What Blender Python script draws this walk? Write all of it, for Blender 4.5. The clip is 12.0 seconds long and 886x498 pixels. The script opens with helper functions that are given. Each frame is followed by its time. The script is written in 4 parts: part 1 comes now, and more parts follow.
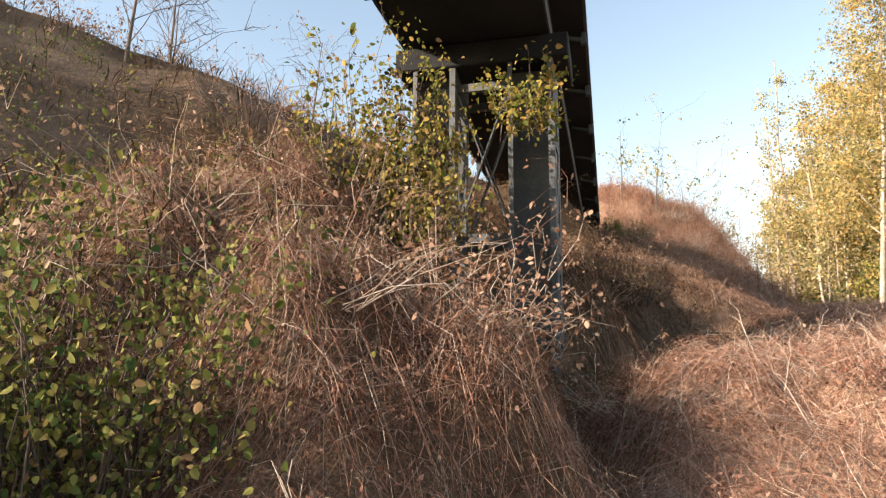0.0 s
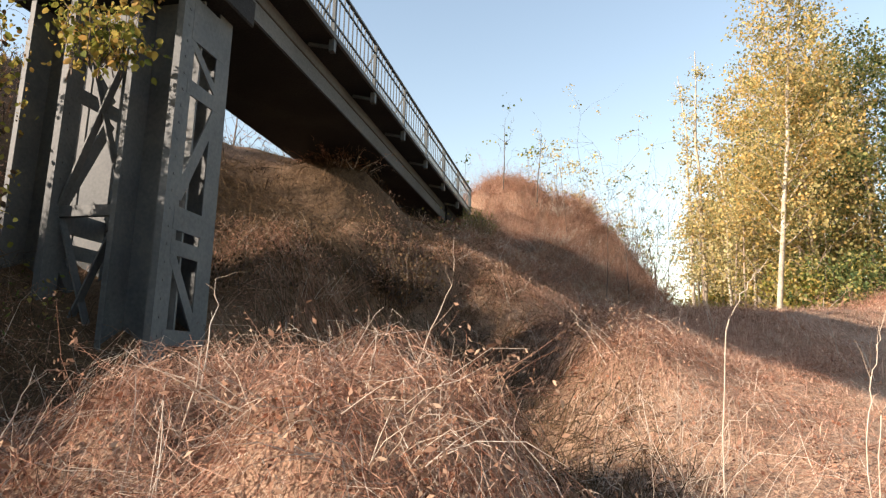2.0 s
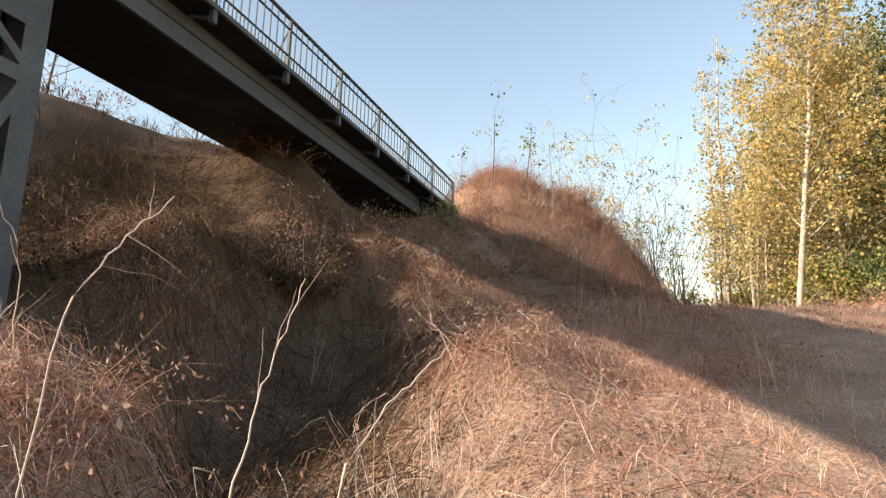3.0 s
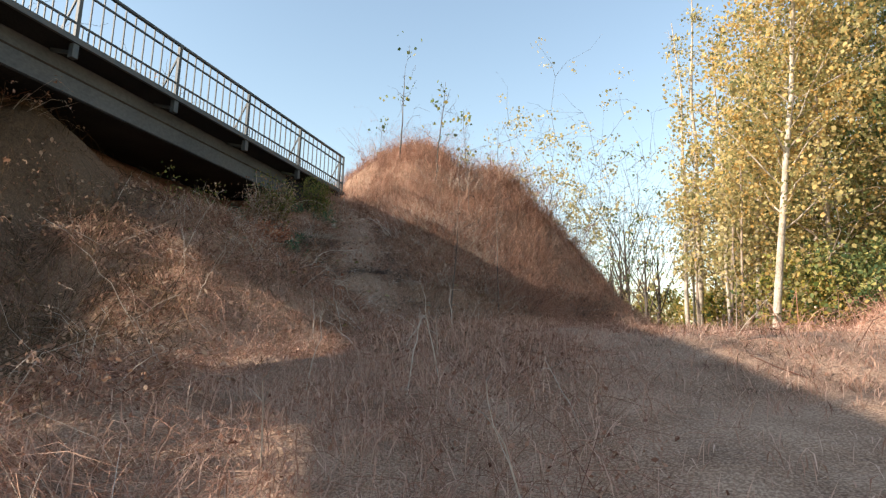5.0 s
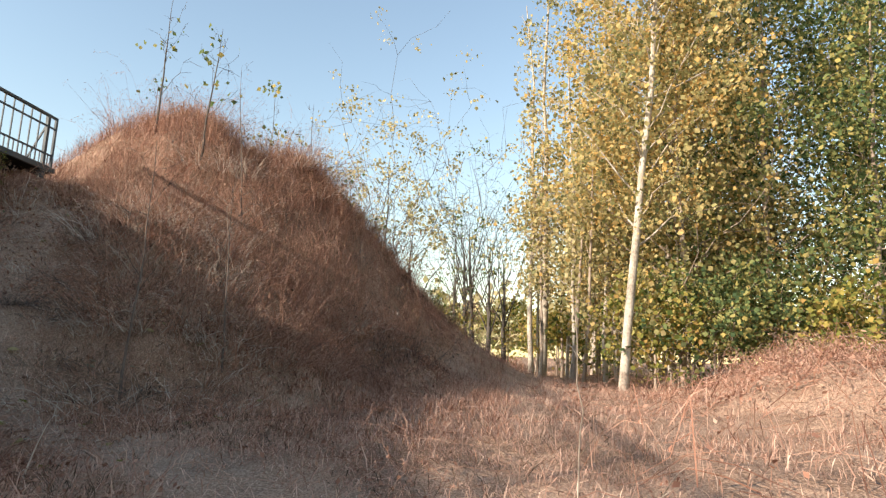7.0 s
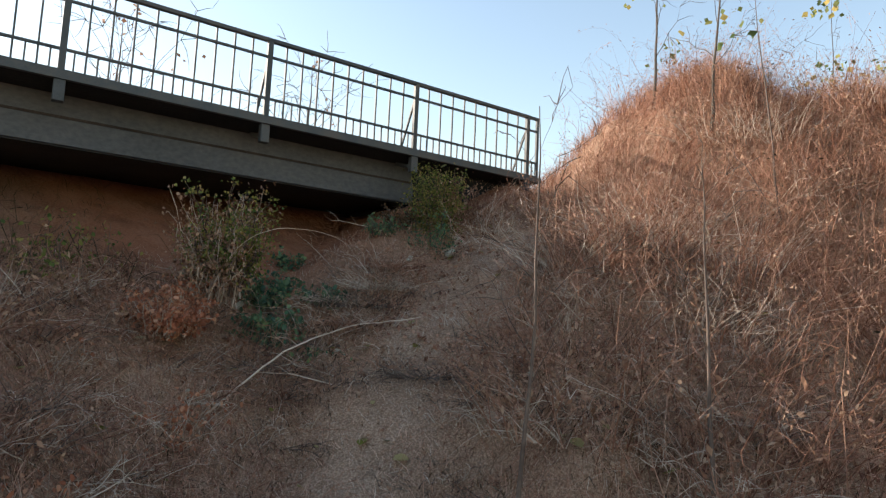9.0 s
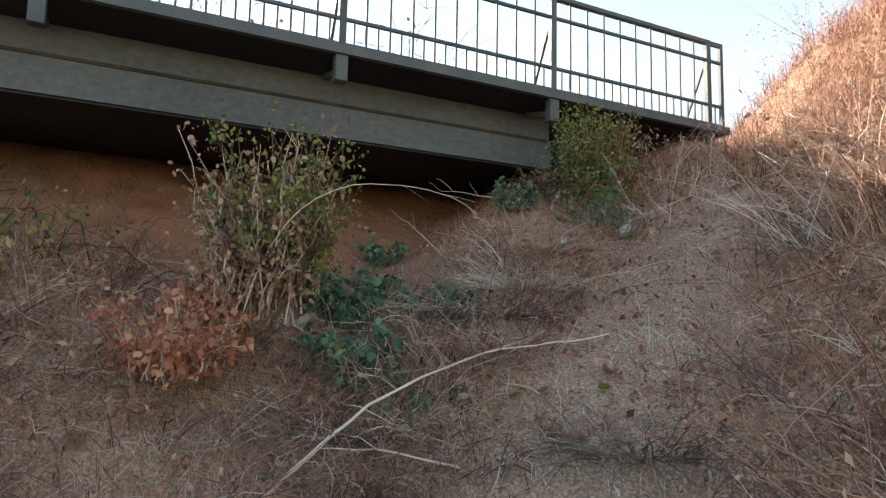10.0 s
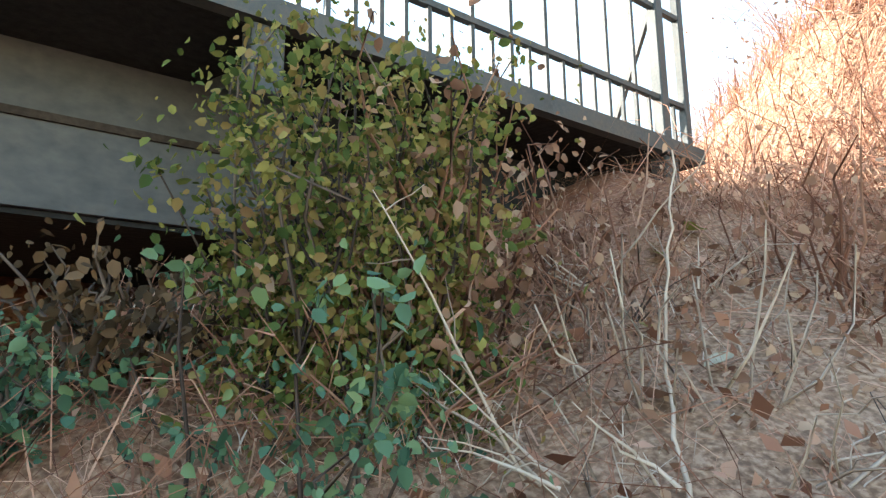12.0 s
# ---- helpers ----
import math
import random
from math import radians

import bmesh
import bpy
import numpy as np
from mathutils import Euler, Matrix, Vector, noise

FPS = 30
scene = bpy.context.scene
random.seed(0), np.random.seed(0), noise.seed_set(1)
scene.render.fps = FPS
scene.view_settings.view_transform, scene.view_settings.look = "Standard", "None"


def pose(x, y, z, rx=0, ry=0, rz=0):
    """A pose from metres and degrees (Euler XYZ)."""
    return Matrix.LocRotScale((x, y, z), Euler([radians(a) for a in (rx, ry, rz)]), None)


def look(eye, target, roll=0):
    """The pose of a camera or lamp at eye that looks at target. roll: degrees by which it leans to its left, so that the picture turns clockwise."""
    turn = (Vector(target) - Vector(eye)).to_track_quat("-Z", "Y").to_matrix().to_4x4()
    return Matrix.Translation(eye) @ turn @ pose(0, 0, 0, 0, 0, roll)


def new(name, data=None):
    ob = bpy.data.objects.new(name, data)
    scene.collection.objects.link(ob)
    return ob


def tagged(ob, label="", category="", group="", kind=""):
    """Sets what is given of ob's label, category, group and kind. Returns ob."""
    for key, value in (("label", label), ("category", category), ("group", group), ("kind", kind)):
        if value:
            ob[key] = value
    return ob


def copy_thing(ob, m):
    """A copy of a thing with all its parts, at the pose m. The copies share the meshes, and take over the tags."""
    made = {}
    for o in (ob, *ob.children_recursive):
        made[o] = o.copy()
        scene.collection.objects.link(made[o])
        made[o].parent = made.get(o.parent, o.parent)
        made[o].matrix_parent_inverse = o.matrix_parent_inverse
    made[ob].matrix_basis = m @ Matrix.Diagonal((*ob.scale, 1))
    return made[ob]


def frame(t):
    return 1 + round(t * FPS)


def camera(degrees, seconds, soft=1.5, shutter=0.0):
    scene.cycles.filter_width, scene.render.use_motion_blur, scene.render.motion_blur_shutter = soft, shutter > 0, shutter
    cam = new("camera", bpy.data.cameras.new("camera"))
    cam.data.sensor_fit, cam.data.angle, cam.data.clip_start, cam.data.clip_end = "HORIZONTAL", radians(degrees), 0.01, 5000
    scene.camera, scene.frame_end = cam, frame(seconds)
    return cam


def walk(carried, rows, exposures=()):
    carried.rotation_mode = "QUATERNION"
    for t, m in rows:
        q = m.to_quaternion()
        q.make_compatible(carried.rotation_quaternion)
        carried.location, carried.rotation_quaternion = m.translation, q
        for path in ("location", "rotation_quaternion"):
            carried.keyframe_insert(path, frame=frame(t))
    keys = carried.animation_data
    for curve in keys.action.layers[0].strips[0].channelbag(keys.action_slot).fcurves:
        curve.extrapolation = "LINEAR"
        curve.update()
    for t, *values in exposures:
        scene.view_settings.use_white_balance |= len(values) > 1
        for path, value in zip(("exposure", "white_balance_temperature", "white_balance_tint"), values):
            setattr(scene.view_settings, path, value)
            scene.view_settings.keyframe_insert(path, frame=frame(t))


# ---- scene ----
cam = camera(68.79, 12.0, soft=1.3)
PATH = [
    (0.0, pose(0.199, -23.849, -1.336, 100.65, -0.49, 14.25)),
    (0.5, pose(1.009, -23.094, -1.307, 100.42, -1.03, 12.09)),
    (1.0, pose(1.832, -22.344, -1.233, 100.44, -1.10, 13.61)),
    (1.5, pose(2.824, -21.693, -1.128, 100.39, -1.36, 14.66)),
    (2.0, pose(3.832, -20.967, -1.127, 100.60, -1.35, 12.54)),
    (2.5, pose(4.767, -20.180, -1.122, 100.80, -1.27, 15.13)),
    (3.0, pose(5.773, -19.287, -1.041, 100.66, -1.78, 17.16)),
    (3.5, pose(6.595, -18.167, -0.902, 100.84, -1.88, 12.06)),
    (5.5, pose(7.555, -13.386, 0.147, 99.70, -1.84, 18.41)),
    (6.0, pose(7.810, -12.302, 0.493, 99.65, -1.74, 16.48)),
    (6.5, pose(8.004, -11.231, 0.698, 99.85, -2.22, 4.27)),
    (8.5, pose(7.333, -7.563, 1.694, 97.45, -1.61, 34.03)),
    (9.0, pose(6.942, -6.668, 1.840, 96.23, -2.49, 53.96)),
    (9.5, pose(5.878, -6.182, 1.888, 95.88, -2.79, 58.78)),
    (10.0, pose(4.669, -5.605, 1.894, 96.48, -1.20, 63.46)),
    (10.5, pose(3.709, -5.148, 2.024, 97.55, -0.70, 66.81)),
    (11.0, pose(3.016, -4.433, 2.339, 97.74, -0.91, 67.16)),
    (11.5, pose(2.387, -3.698, 2.548, 99.02, -0.35, 59.02)),
    (12.0, pose(1.704, -2.851, 2.929, 100.83, 0.60, 52.83)),
]
walk(cam, PATH, [(0, 1.3, 7050, 14), (3.5, 1.12, 6850, 13), (5.5, 1.12, 6550, 10), (6.5, 1.04, 6600, 10), (8.5, 1.0, 6450, 10), (9.0, 1.15, 6650, 12), (9.5, 1.5, 6700, 13), (10.0, 1.95, 6600, 8), (10.5, 2.65, 6500, 7), (11.0, 3.0, 6400, 7), (11.5, 2.8, 6450, 6), (12.0, 2.6, 6450, 6)])

# ---------------------------------------------------------------- sky and sun
SUN_TRAVEL = Vector((1.95, 1.5, -1.0)).normalized()
world = bpy.data.worlds.new("sky")
scene.world = world
world.use_nodes = True
wn = world.node_tree.nodes
wl = world.node_tree.links
sky = wn.new("ShaderNodeTexSky")
sky.sky_type = "NISHITA"
sky.sun_disc = False
sky.sun_elevation = math.asin(-SUN_TRAVEL.z)
sky.sun_rotation = math.atan2(-SUN_TRAVEL.x, -SUN_TRAVEL.y)
sky.dust_density = 0.5
sky.air_density = 1.3
sky.ozone_density = 0.0
wn["Background"].inputs["Strength"].default_value = 0.13
wl.new(sky.outputs["Color"], wn["Background"].inputs["Color"])
sun_data = bpy.data.lights.new("sun", "SUN")
sun_data.energy = 5.0
sun_data.angle = radians(0.6)
sun_data.color = (1.0, 0.88, 0.75)
sun = new("sun", sun_data)
sun.matrix_world = look((0, 0, 30), Vector((0, 0, 30)) + SUN_TRAVEL)

# ---------------------------------------------------------------- materials


def material(name, colors, scale=6.0, rough=0.85, bump=0.3, metal=0.0, fine=60.0, island=0.0, through_light=0.0, rand=0.0, stretch=(1, 1, 1)):
    """A surface whose colour runs over the given colours by noise at two scales, with relief."""
    m = bpy.data.materials.new(name)
    m.use_nodes = True
    n, l = m.node_tree.nodes, m.node_tree.links
    b = n["Principled BSDF"]
    b.inputs["Roughness"].default_value = rough
    b.inputs["Metallic"].default_value = metal
    b.inputs["Specular IOR Level"].default_value = 0.25
    tc = n.new("ShaderNodeTexCoord")
    mp = n.new("ShaderNodeMapping")
    mp.inputs["Scale"].default_value = stretch
    l.new(tc.outputs["Object"], mp.inputs["Vector"])
    n1 = n.new("ShaderNodeTexNoise")
    n1.inputs["Scale"].default_value = scale
    n1.inputs["Detail"].default_value = 5.0
    n2 = n.new("ShaderNodeTexNoise")
    n2.inputs["Scale"].default_value = fine
    n2.inputs["Detail"].default_value = 3.0
    for q in (n1, n2):
        l.new(mp.outputs["Vector"], q.inputs["Vector"])
    mixv = n.new("ShaderNodeMath")
    mixv.operation = "MULTIPLY_ADD"
    mixv.inputs[1].default_value = 0.4
    l.new(n2.outputs["Fac"], mixv.inputs[0])
    sc = n.new("ShaderNodeMath")
    sc.operation = "MULTIPLY"
    sc.inputs[1].default_value = 0.6
    l.new(n1.outputs["Fac"], sc.inputs[0])
    l.new(sc.outputs[0], mixv.inputs[2])
    fac = mixv.outputs[0]
    if island or rand:
        ad = n.new("ShaderNodeMath")
        ad.operation = "MULTIPLY_ADD"
        if island:
            src = n.new("ShaderNodeNewGeometry").outputs["Random Per Island"]
        else:
            src = n.new("ShaderNodeObjectInfo").outputs["Random"]
        k = island or rand
        ad.inputs[1].default_value = k
        l.new(src, ad.inputs[0])
        sh = n.new("ShaderNodeMath")
        sh.operation = "MULTIPLY_ADD"
        sh.inputs[1].default_value = 1.0
        sh.inputs[2].default_value = -k / 2
        l.new(fac, sh.inputs[0])
        l.new(sh.outputs[0], ad.inputs[2])
        fac = ad.outputs[0]
    r = n.new("ShaderNodeValToRGB")
    e = r.color_ramp.elements
    lo, hi = 0.3, 0.7
    if island:
        lo, hi = 0.5 - island / 2, 0.5 + island / 2
    e[0].position, e[0].color = lo, (*colors[0], 1)
    e[1].position, e[1].color = hi, (*colors[-1], 1)
    for i, c in enumerate(colors[1:-1]):
        q = e.new(lo + (hi - lo) * (i + 1) / (len(colors) - 1))
        q.color = (*c, 1)
    l.new(fac, r.inputs["Fac"])
    l.new(r.outputs["Color"], b.inputs["Base Color"])
    if bump:
        bp = n.new("ShaderNodeBump")
        bp.inputs["Strength"].default_value = bump
        bp.inputs["Distance"].default_value = 0.02
        l.new(n2.outputs["Fac"], bp.inputs["Height"])
        l.new(bp.outputs["Normal"], b.inputs["Normal"])
    if through_light:
        t = n.new("ShaderNodeBsdfTranslucent")
        mx = n.new("ShaderNodeMixShader")
        mx.inputs["Fac"].default_value = through_light
        l.new(r.outputs["Color"], t.inputs["Color"])
        l.new(b.outputs["BSDF"], mx.inputs[1])
        l.new(t.outputs["BSDF"], mx.inputs[2])
        l.new(mx.outputs[0], n["Material Output"].inputs["Surface"])
    return m


M_CONCRETE = material("weathered_concrete", [(0.062, 0.07, 0.078), (0.10, 0.11, 0.12), (0.145, 0.153, 0.158)], scale=0.9, fine=28, bump=0.25, stretch=(1, 0.6, 1))
# concrete under the deck, with its shade put into a near-black colour
M_CONCRETE_DARK = material("shade_dark_concrete", [(0.010, 0.011, 0.013), (0.02, 0.021, 0.023), (0.04, 0.04, 0.039)], scale=1.0, fine=30, bump=0.3)
M_STEEL = material("grey_painted_steel", [(0.055, 0.064, 0.072), (0.09, 0.10, 0.108), (0.135, 0.14, 0.14)], scale=1.8, fine=25, rough=0.6, bump=0.08)
M_RAIL = material("grey_rail_paint", [(0.045, 0.056, 0.062), (0.068, 0.08, 0.086), (0.10, 0.098, 0.092)], scale=4, fine=70, rough=0.55, bump=0.08, rand=0.15)
M_GROOVE = material("groove_shadow", [(0.018, 0.014, 0.012), (0.04, 0.032, 0.027), (0.075, 0.06, 0.05)], scale=3, fine=50, rough=0.8)
M_BARKDARK = material("dark_grey_bark", [(0.05, 0.042, 0.036), (0.10, 0.085, 0.072), (0.17, 0.145, 0.12)], scale=2.2, fine=18, bump=0.4, stretch=(1, 1, 0.3))
M_STRAW = material("dry_straw", [(0.27, 0.15, 0.105), (0.49, 0.30, 0.225), (0.68, 0.48, 0.37)], scale=0.5, fine=3, bump=0, island=0.6, through_light=0.25)
M_VINE = material("dry_red_brown_vine", [(0.13, 0.058, 0.038), (0.34, 0.172, 0.115), (0.54, 0.345, 0.255)], scale=0.7, fine=4, bump=0, island=0.6, through_light=0.2)
# dark plant tone; in the hollow it also carries shade
M_DARKVINE = material("dark_creeper_and_shade", [(0.035, 0.025, 0.014), (0.085, 0.055, 0.03), (0.19, 0.115, 0.06)], scale=0.8, fine=4, bump=0, island=0.6, through_light=0.15)
M_TWIG = material("pale_dry_twig", [(0.26, 0.195, 0.15), (0.47, 0.385, 0.31), (0.62, 0.54, 0.46)], scale=2, fine=20, bump=0.1, island=0.5)
M_DARKTWIG = material("dark_bare_twig", [(0.06, 0.045, 0.04), (0.12, 0.09, 0.075), (0.18, 0.14, 0.115)], scale=2, fine=20, bump=0.1, island=0.4)
M_BROWNLEAF = material("withered_brown_leaf", [(0.15, 0.08, 0.05), (0.32, 0.185, 0.125), (0.48, 0.34, 0.24)], scale=1, fine=10, bump=0, island=0.7, through_light=0.3)
M_YELLOWLEAF = material("yellow_green_leaf", [(0.08, 0.11, 0.025), (0.22, 0.22, 0.05), (0.42, 0.34, 0.09), (0.40, 0.24, 0.08)], scale=0.5, fine=6, bump=0, island=0.75, through_light=0.4)
M_GOLDLEAF = material("golden_poplar_leaf", [(0.13, 0.145, 0.06), (0.36, 0.32, 0.13), (0.60, 0.475, 0.22), (0.60, 0.37, 0.12)], scale=0.35, fine=4, bump=0, island=0.6, through_light=0.5)
# pale leaf tone; on distant trees it also stands for haze
M_PALELEAF = material("pale_yellow_leaf", [(0.22, 0.22, 0.10), (0.46, 0.39, 0.19), (0.64, 0.53, 0.30)], scale=0.4, fine=4, bump=0, island=0.7, through_light=0.45)
M_GREENLEAF = material("dull_green_leaf", [(0.05, 0.085, 0.035), (0.12, 0.165, 0.06), (0.27, 0.28, 0.10), (0.50, 0.39, 0.13)], scale=0.4, fine=5, bump=0, island=0.6, through_light=0.42)
M_OLIVELEAF = material("olive_creeper_leaf", [(0.05, 0.09, 0.025), (0.13, 0.16, 0.04), (0.27, 0.25, 0.07), (0.26, 0.16, 0.08)], scale=1, fine=8, bump=0, island=0.75, through_light=0.3)
M_IVY = material("dark_green_ivy_leaf", [(0.035, 0.09, 0.055), (0.08, 0.165, 0.10), (0.17, 0.25, 0.11)], scale=1, fine=8, bump=0, island=0.6, rough=0.5, through_light=0.2)
M_ORANGELEAF = material("orange_withered_leaf", [(0.26, 0.095, 0.055), (0.45, 0.19, 0.11), (0.58, 0.33, 0.21)], scale=1, fine=8, bump=0, island=0.7, through_light=0.35)
M_BARK = material("white_poplar_bark", [(0.13, 0.10, 0.075), (0.40, 0.34, 0.27), (0.58, 0.52, 0.43)], scale=3.2, fine=22, bump=0.5, stretch=(1, 1, 0.9))
M_BARKGREY = material("grey_brown_bark", [(0.16, 0.12, 0.09), (0.30, 0.235, 0.18), (0.44, 0.36, 0.28)], scale=2.2, fine=18, bump=0.4, stretch=(1, 1, 0.3))
M_PALEWASTE = material("pale_weathered_scrap", [(0.24, 0.23, 0.17), (0.36, 0.35, 0.27), (0.46, 0.44, 0.37)], scale=8, fine=60, bump=0.3)


def ground_material():
    m = bpy.data.materials.new("dry_litter_and_soil")
    m.use_nodes = True
    n, l = m.node_tree.nodes, m.node_tree.links
    b = n["Principled BSDF"]
    b.inputs["Roughness"].default_value = 0.95
    b.inputs["Specular IOR Level"].default_value = 0.1
    tc = n.new("ShaderNodeTexCoord")

    def noise_at(scale, detail=6.0):
        q = n.new("ShaderNodeTexNoise")
        q.inputs["Scale"].default_value = scale
        q.inputs["Detail"].default_value = detail
        l.new(tc.outputs["Object"], q.inputs["Vector"])
        return q.outputs["Fac"]

    def ramp(fac, colors, lo=0.3, hi=0.7):
        r = n.new("ShaderNodeValToRGB")
        e = r.color_ramp.elements
        e[0].position, e[0].color = lo, (*colors[0], 1)
        e[1].position, e[1].color = hi, (*colors[-1], 1)
        for i, c in enumerate(colors[1:-1]):
            e.new(lo + (hi - lo) * (i + 1) / (len(colors) - 1)).color = (*c, 1)
        l.new(fac, r.inputs["Fac"])
        return r.outputs["Color"]

    def mix(fac, a, c, mode="MIX"):
        q = n.new("ShaderNodeMix")
        q.data_type = "RGBA"
        q.blend_type = mode
        if isinstance(fac, float):
            q.inputs["Factor"].default_value = fac
        else:
            l.new(fac, q.inputs["Factor"])
        l.new(a, q.inputs["A"])
        l.new(c, q.inputs["B"])
        return q.outputs["Result"]

    broad = noise_at(1.8)
    small = noise_at(14.0)
    tiny = noise_at(70.0, 3.0)
    litter = mix(0.6, ramp(broad, [(0.15, 0.09, 0.06), (0.35, 0.23, 0.16), (0.49, 0.345, 0.25)]), ramp(tiny, [(0.09, 0.052, 0.034), (0.27, 0.17, 0.115), (0.50, 0.36, 0.26)], 0.36, 0.64))
    soil = mix(0.4, ramp(noise_at(2.5), [(0.16, 0.062, 0.034), (0.27, 0.112, 0.062), (0.33, 0.155, 0.098)]), ramp(tiny, [(0.12, 0.055, 0.036), (0.24, 0.115, 0.073), (0.33, 0.19, 0.13)]))
    trail = mix(0.5, ramp(small, [(0.11, 0.085, 0.068), (0.20, 0.165, 0.135), (0.29, 0.25, 0.21)]), ramp(tiny, [(0.11, 0.085, 0.06), (0.27, 0.215, 0.165), (0.40, 0.34, 0.27)]))
    # near-black ground tone that stands for shade, mixed in by its mask
    shade_soil = mix(0.5, ramp(small, [(0.03, 0.022, 0.014), (0.075, 0.05, 0.03), (0.13, 0.085, 0.05)]), ramp(tiny, [(0.02, 0.015, 0.01), (0.07, 0.045, 0.028), (0.16, 0.10, 0.065)]))
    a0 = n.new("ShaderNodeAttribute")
    a0.attribute_name = "shade_soil"
    litter = mix(a0.outputs["Fac"], litter, shade_soil)
    a1 = n.new("ShaderNodeAttribute")
    a1.attribute_name = "soil"
    a2 = n.new("ShaderNodeAttribute")
    a2.attribute_name = "trail"
    c = mix(a1.outputs["Fac"], litter, soil)
    c = mix(a2.outputs["Fac"], c, trail)
    l.new(c, b.inputs["Base Color"])
    bp = n.new("ShaderNodeBump")
    bp.inputs["Strength"].default_value = 0.7
    bp.inputs["Distance"].default_value = 0.05
    l.new(small, bp.inputs["Height"])
    l.new(bp.outputs["Normal"], b.inputs["Normal"])
    return m


M_GROUND = ground_material()

# ---------------------------------------------------------------- builders


def part(name, bm, mat, parent=None, label=""):
    me = bpy.data.meshes.new(name)
    bm.to_mesh(me)
    bm.free()
    me.materials.append(mat)
    ob = new(name, me)
    ob.parent = parent
    if label:
        tagged(ob, label)
    return ob


def thing(name, at, label, category, group="", kind=""):
    ob = new(name)
    ob.location = at
    ob.empty_display_size = 0.2
    return tagged(ob, label, category, group, kind)


def block(bm, x0, x1, y0, y1, z0, z1, bevel=0.0):
    made = bmesh.ops.create_cube(bm, size=1.0, matrix=Matrix.Translation(((x0 + x1) / 2, (y0 + y1) / 2, (z0 + z1) / 2)) @ Matrix.Diagonal((x1 - x0, y1 - y0, z1 - z0, 1)))
    if bevel:
        edges = list({e for v in made["verts"] for e in v.link_edges})
        bmesh.ops.bevel(bm, geom=edges, offset=bevel, segments=1, affect="EDGES")


def boxed(x0, x1, y0, y1, z0, z1, bevel=0.0):
    bm = bmesh.new()
    block(bm, x0, x1, y0, y1, z0, z1, bevel)
    return bm


def beam(p, q, w, h, bevel=0.0):
    """A bar from p to q of width w across and h up."""
    p, q = Vector(p), Vector(q)
    d = q - p
    m = Matrix.Translation((p + q) / 2) @ d.to_track_quat("Y", "Z").to_matrix().to_4x4()
    bm = bmesh.new()
    block(bm, -w / 2, w / 2, -d.length / 2, d.length / 2, -h / 2, h / 2, bevel)
    bm.transform(m)
    return bm


def profile(points, y0, y1):
    """A section in x and z, drawn out along y."""
    bm = bmesh.new()
    a = [bm.verts.new((x, y0, z)) for x, z in points]
    b = [bm.verts.new((x, y1, z)) for x, z in points]
    bm.faces.new(a)
    bm.faces.new(b[::-1])
    for i in range(len(points)):
        j = (i + 1) % len(points)
        bm.faces.new((a[j], a[i], b[i], b[j]))
    bmesh.ops.recalc_face_normals(bm, faces=bm.faces[:])
    return bm


def raw_mesh(name, verts, faces, mat, parent=None, smooth=False, label=""):
    """A mesh from arrays; all faces have the same number of corners."""
    verts = np.asarray(verts, np.float32).reshape(-1, 3)
    faces = np.asarray(faces, np.int32)
    me = bpy.data.meshes.new(name)
    k = faces.shape[1]
    me.vertices.add(len(verts))
    me.vertices.foreach_set("co", verts.ravel())
    me.loops.add(faces.size)
    me.loops.foreach_set("vertex_index", faces.ravel())
    me.polygons.add(len(faces))
    me.polygons.foreach_set("loop_start", np.arange(0, faces.size, k, dtype=np.int32))
    if smooth:
        me.polygons.foreach_set("use_smooth", np.ones(len(faces), bool))
    me.update(calc_edges=True)
    me.materials.append(mat)
    ob = new(name, me)
    ob.parent = parent
    if label:
        tagged(ob, label)
    return ob


class Tubes:
    """Collects tapered round branches into one mesh."""

    def __init__(self, sides=5):
        self.v, self.f, self.n, self.sides = [], [], 0, sides

    def add(self, pts, r0, r1, sides=None):
        s = sides or self.sides
        pts = np.asarray(pts, float)
        k = len(pts)
        t = np.gradient(pts, axis=0)
        t /= np.linalg.norm(t, axis=1)[:, None] + 1e-9
        up = np.where(np.abs(t[:, 2:3]) > 0.9, np.array([[1.0, 0, 0]]), np.array([[0, 0, 1.0]]))
        a = np.cross(t, up)
        a /= np.linalg.norm(a, axis=1)[:, None] + 1e-9
        b = np.cross(t, a)
        ang = np.arange(s) * 2 * np.pi / s
        r = np.linspace(r0, r1, k)[:, None, None]
        ring = pts[:, None, :] + r * (a[:, None, :] * np.cos(ang)[None, :, None] + b[:, None, :] * np.sin(ang)[None, :, None])
        self.v.append(ring.reshape(-1, 3))
        i, j = np.meshgrid(np.arange(k - 1), np.arange(s), indexing="ij")
        j2 = (j + 1) % s
        q = np.stack([i * s + j, i * s + j2, (i + 1) * s + j2, (i + 1) * s + j], -1).reshape(-1, 4) + self.n
        self.f.append(q)
        self.n += k * s

    def done(self, name, mat, parent=None, label=""):
        return raw_mesh(name, np.concatenate(self.v), np.concatenate(self.f), mat, parent, True, label)


rng = np.random.default_rng(7)


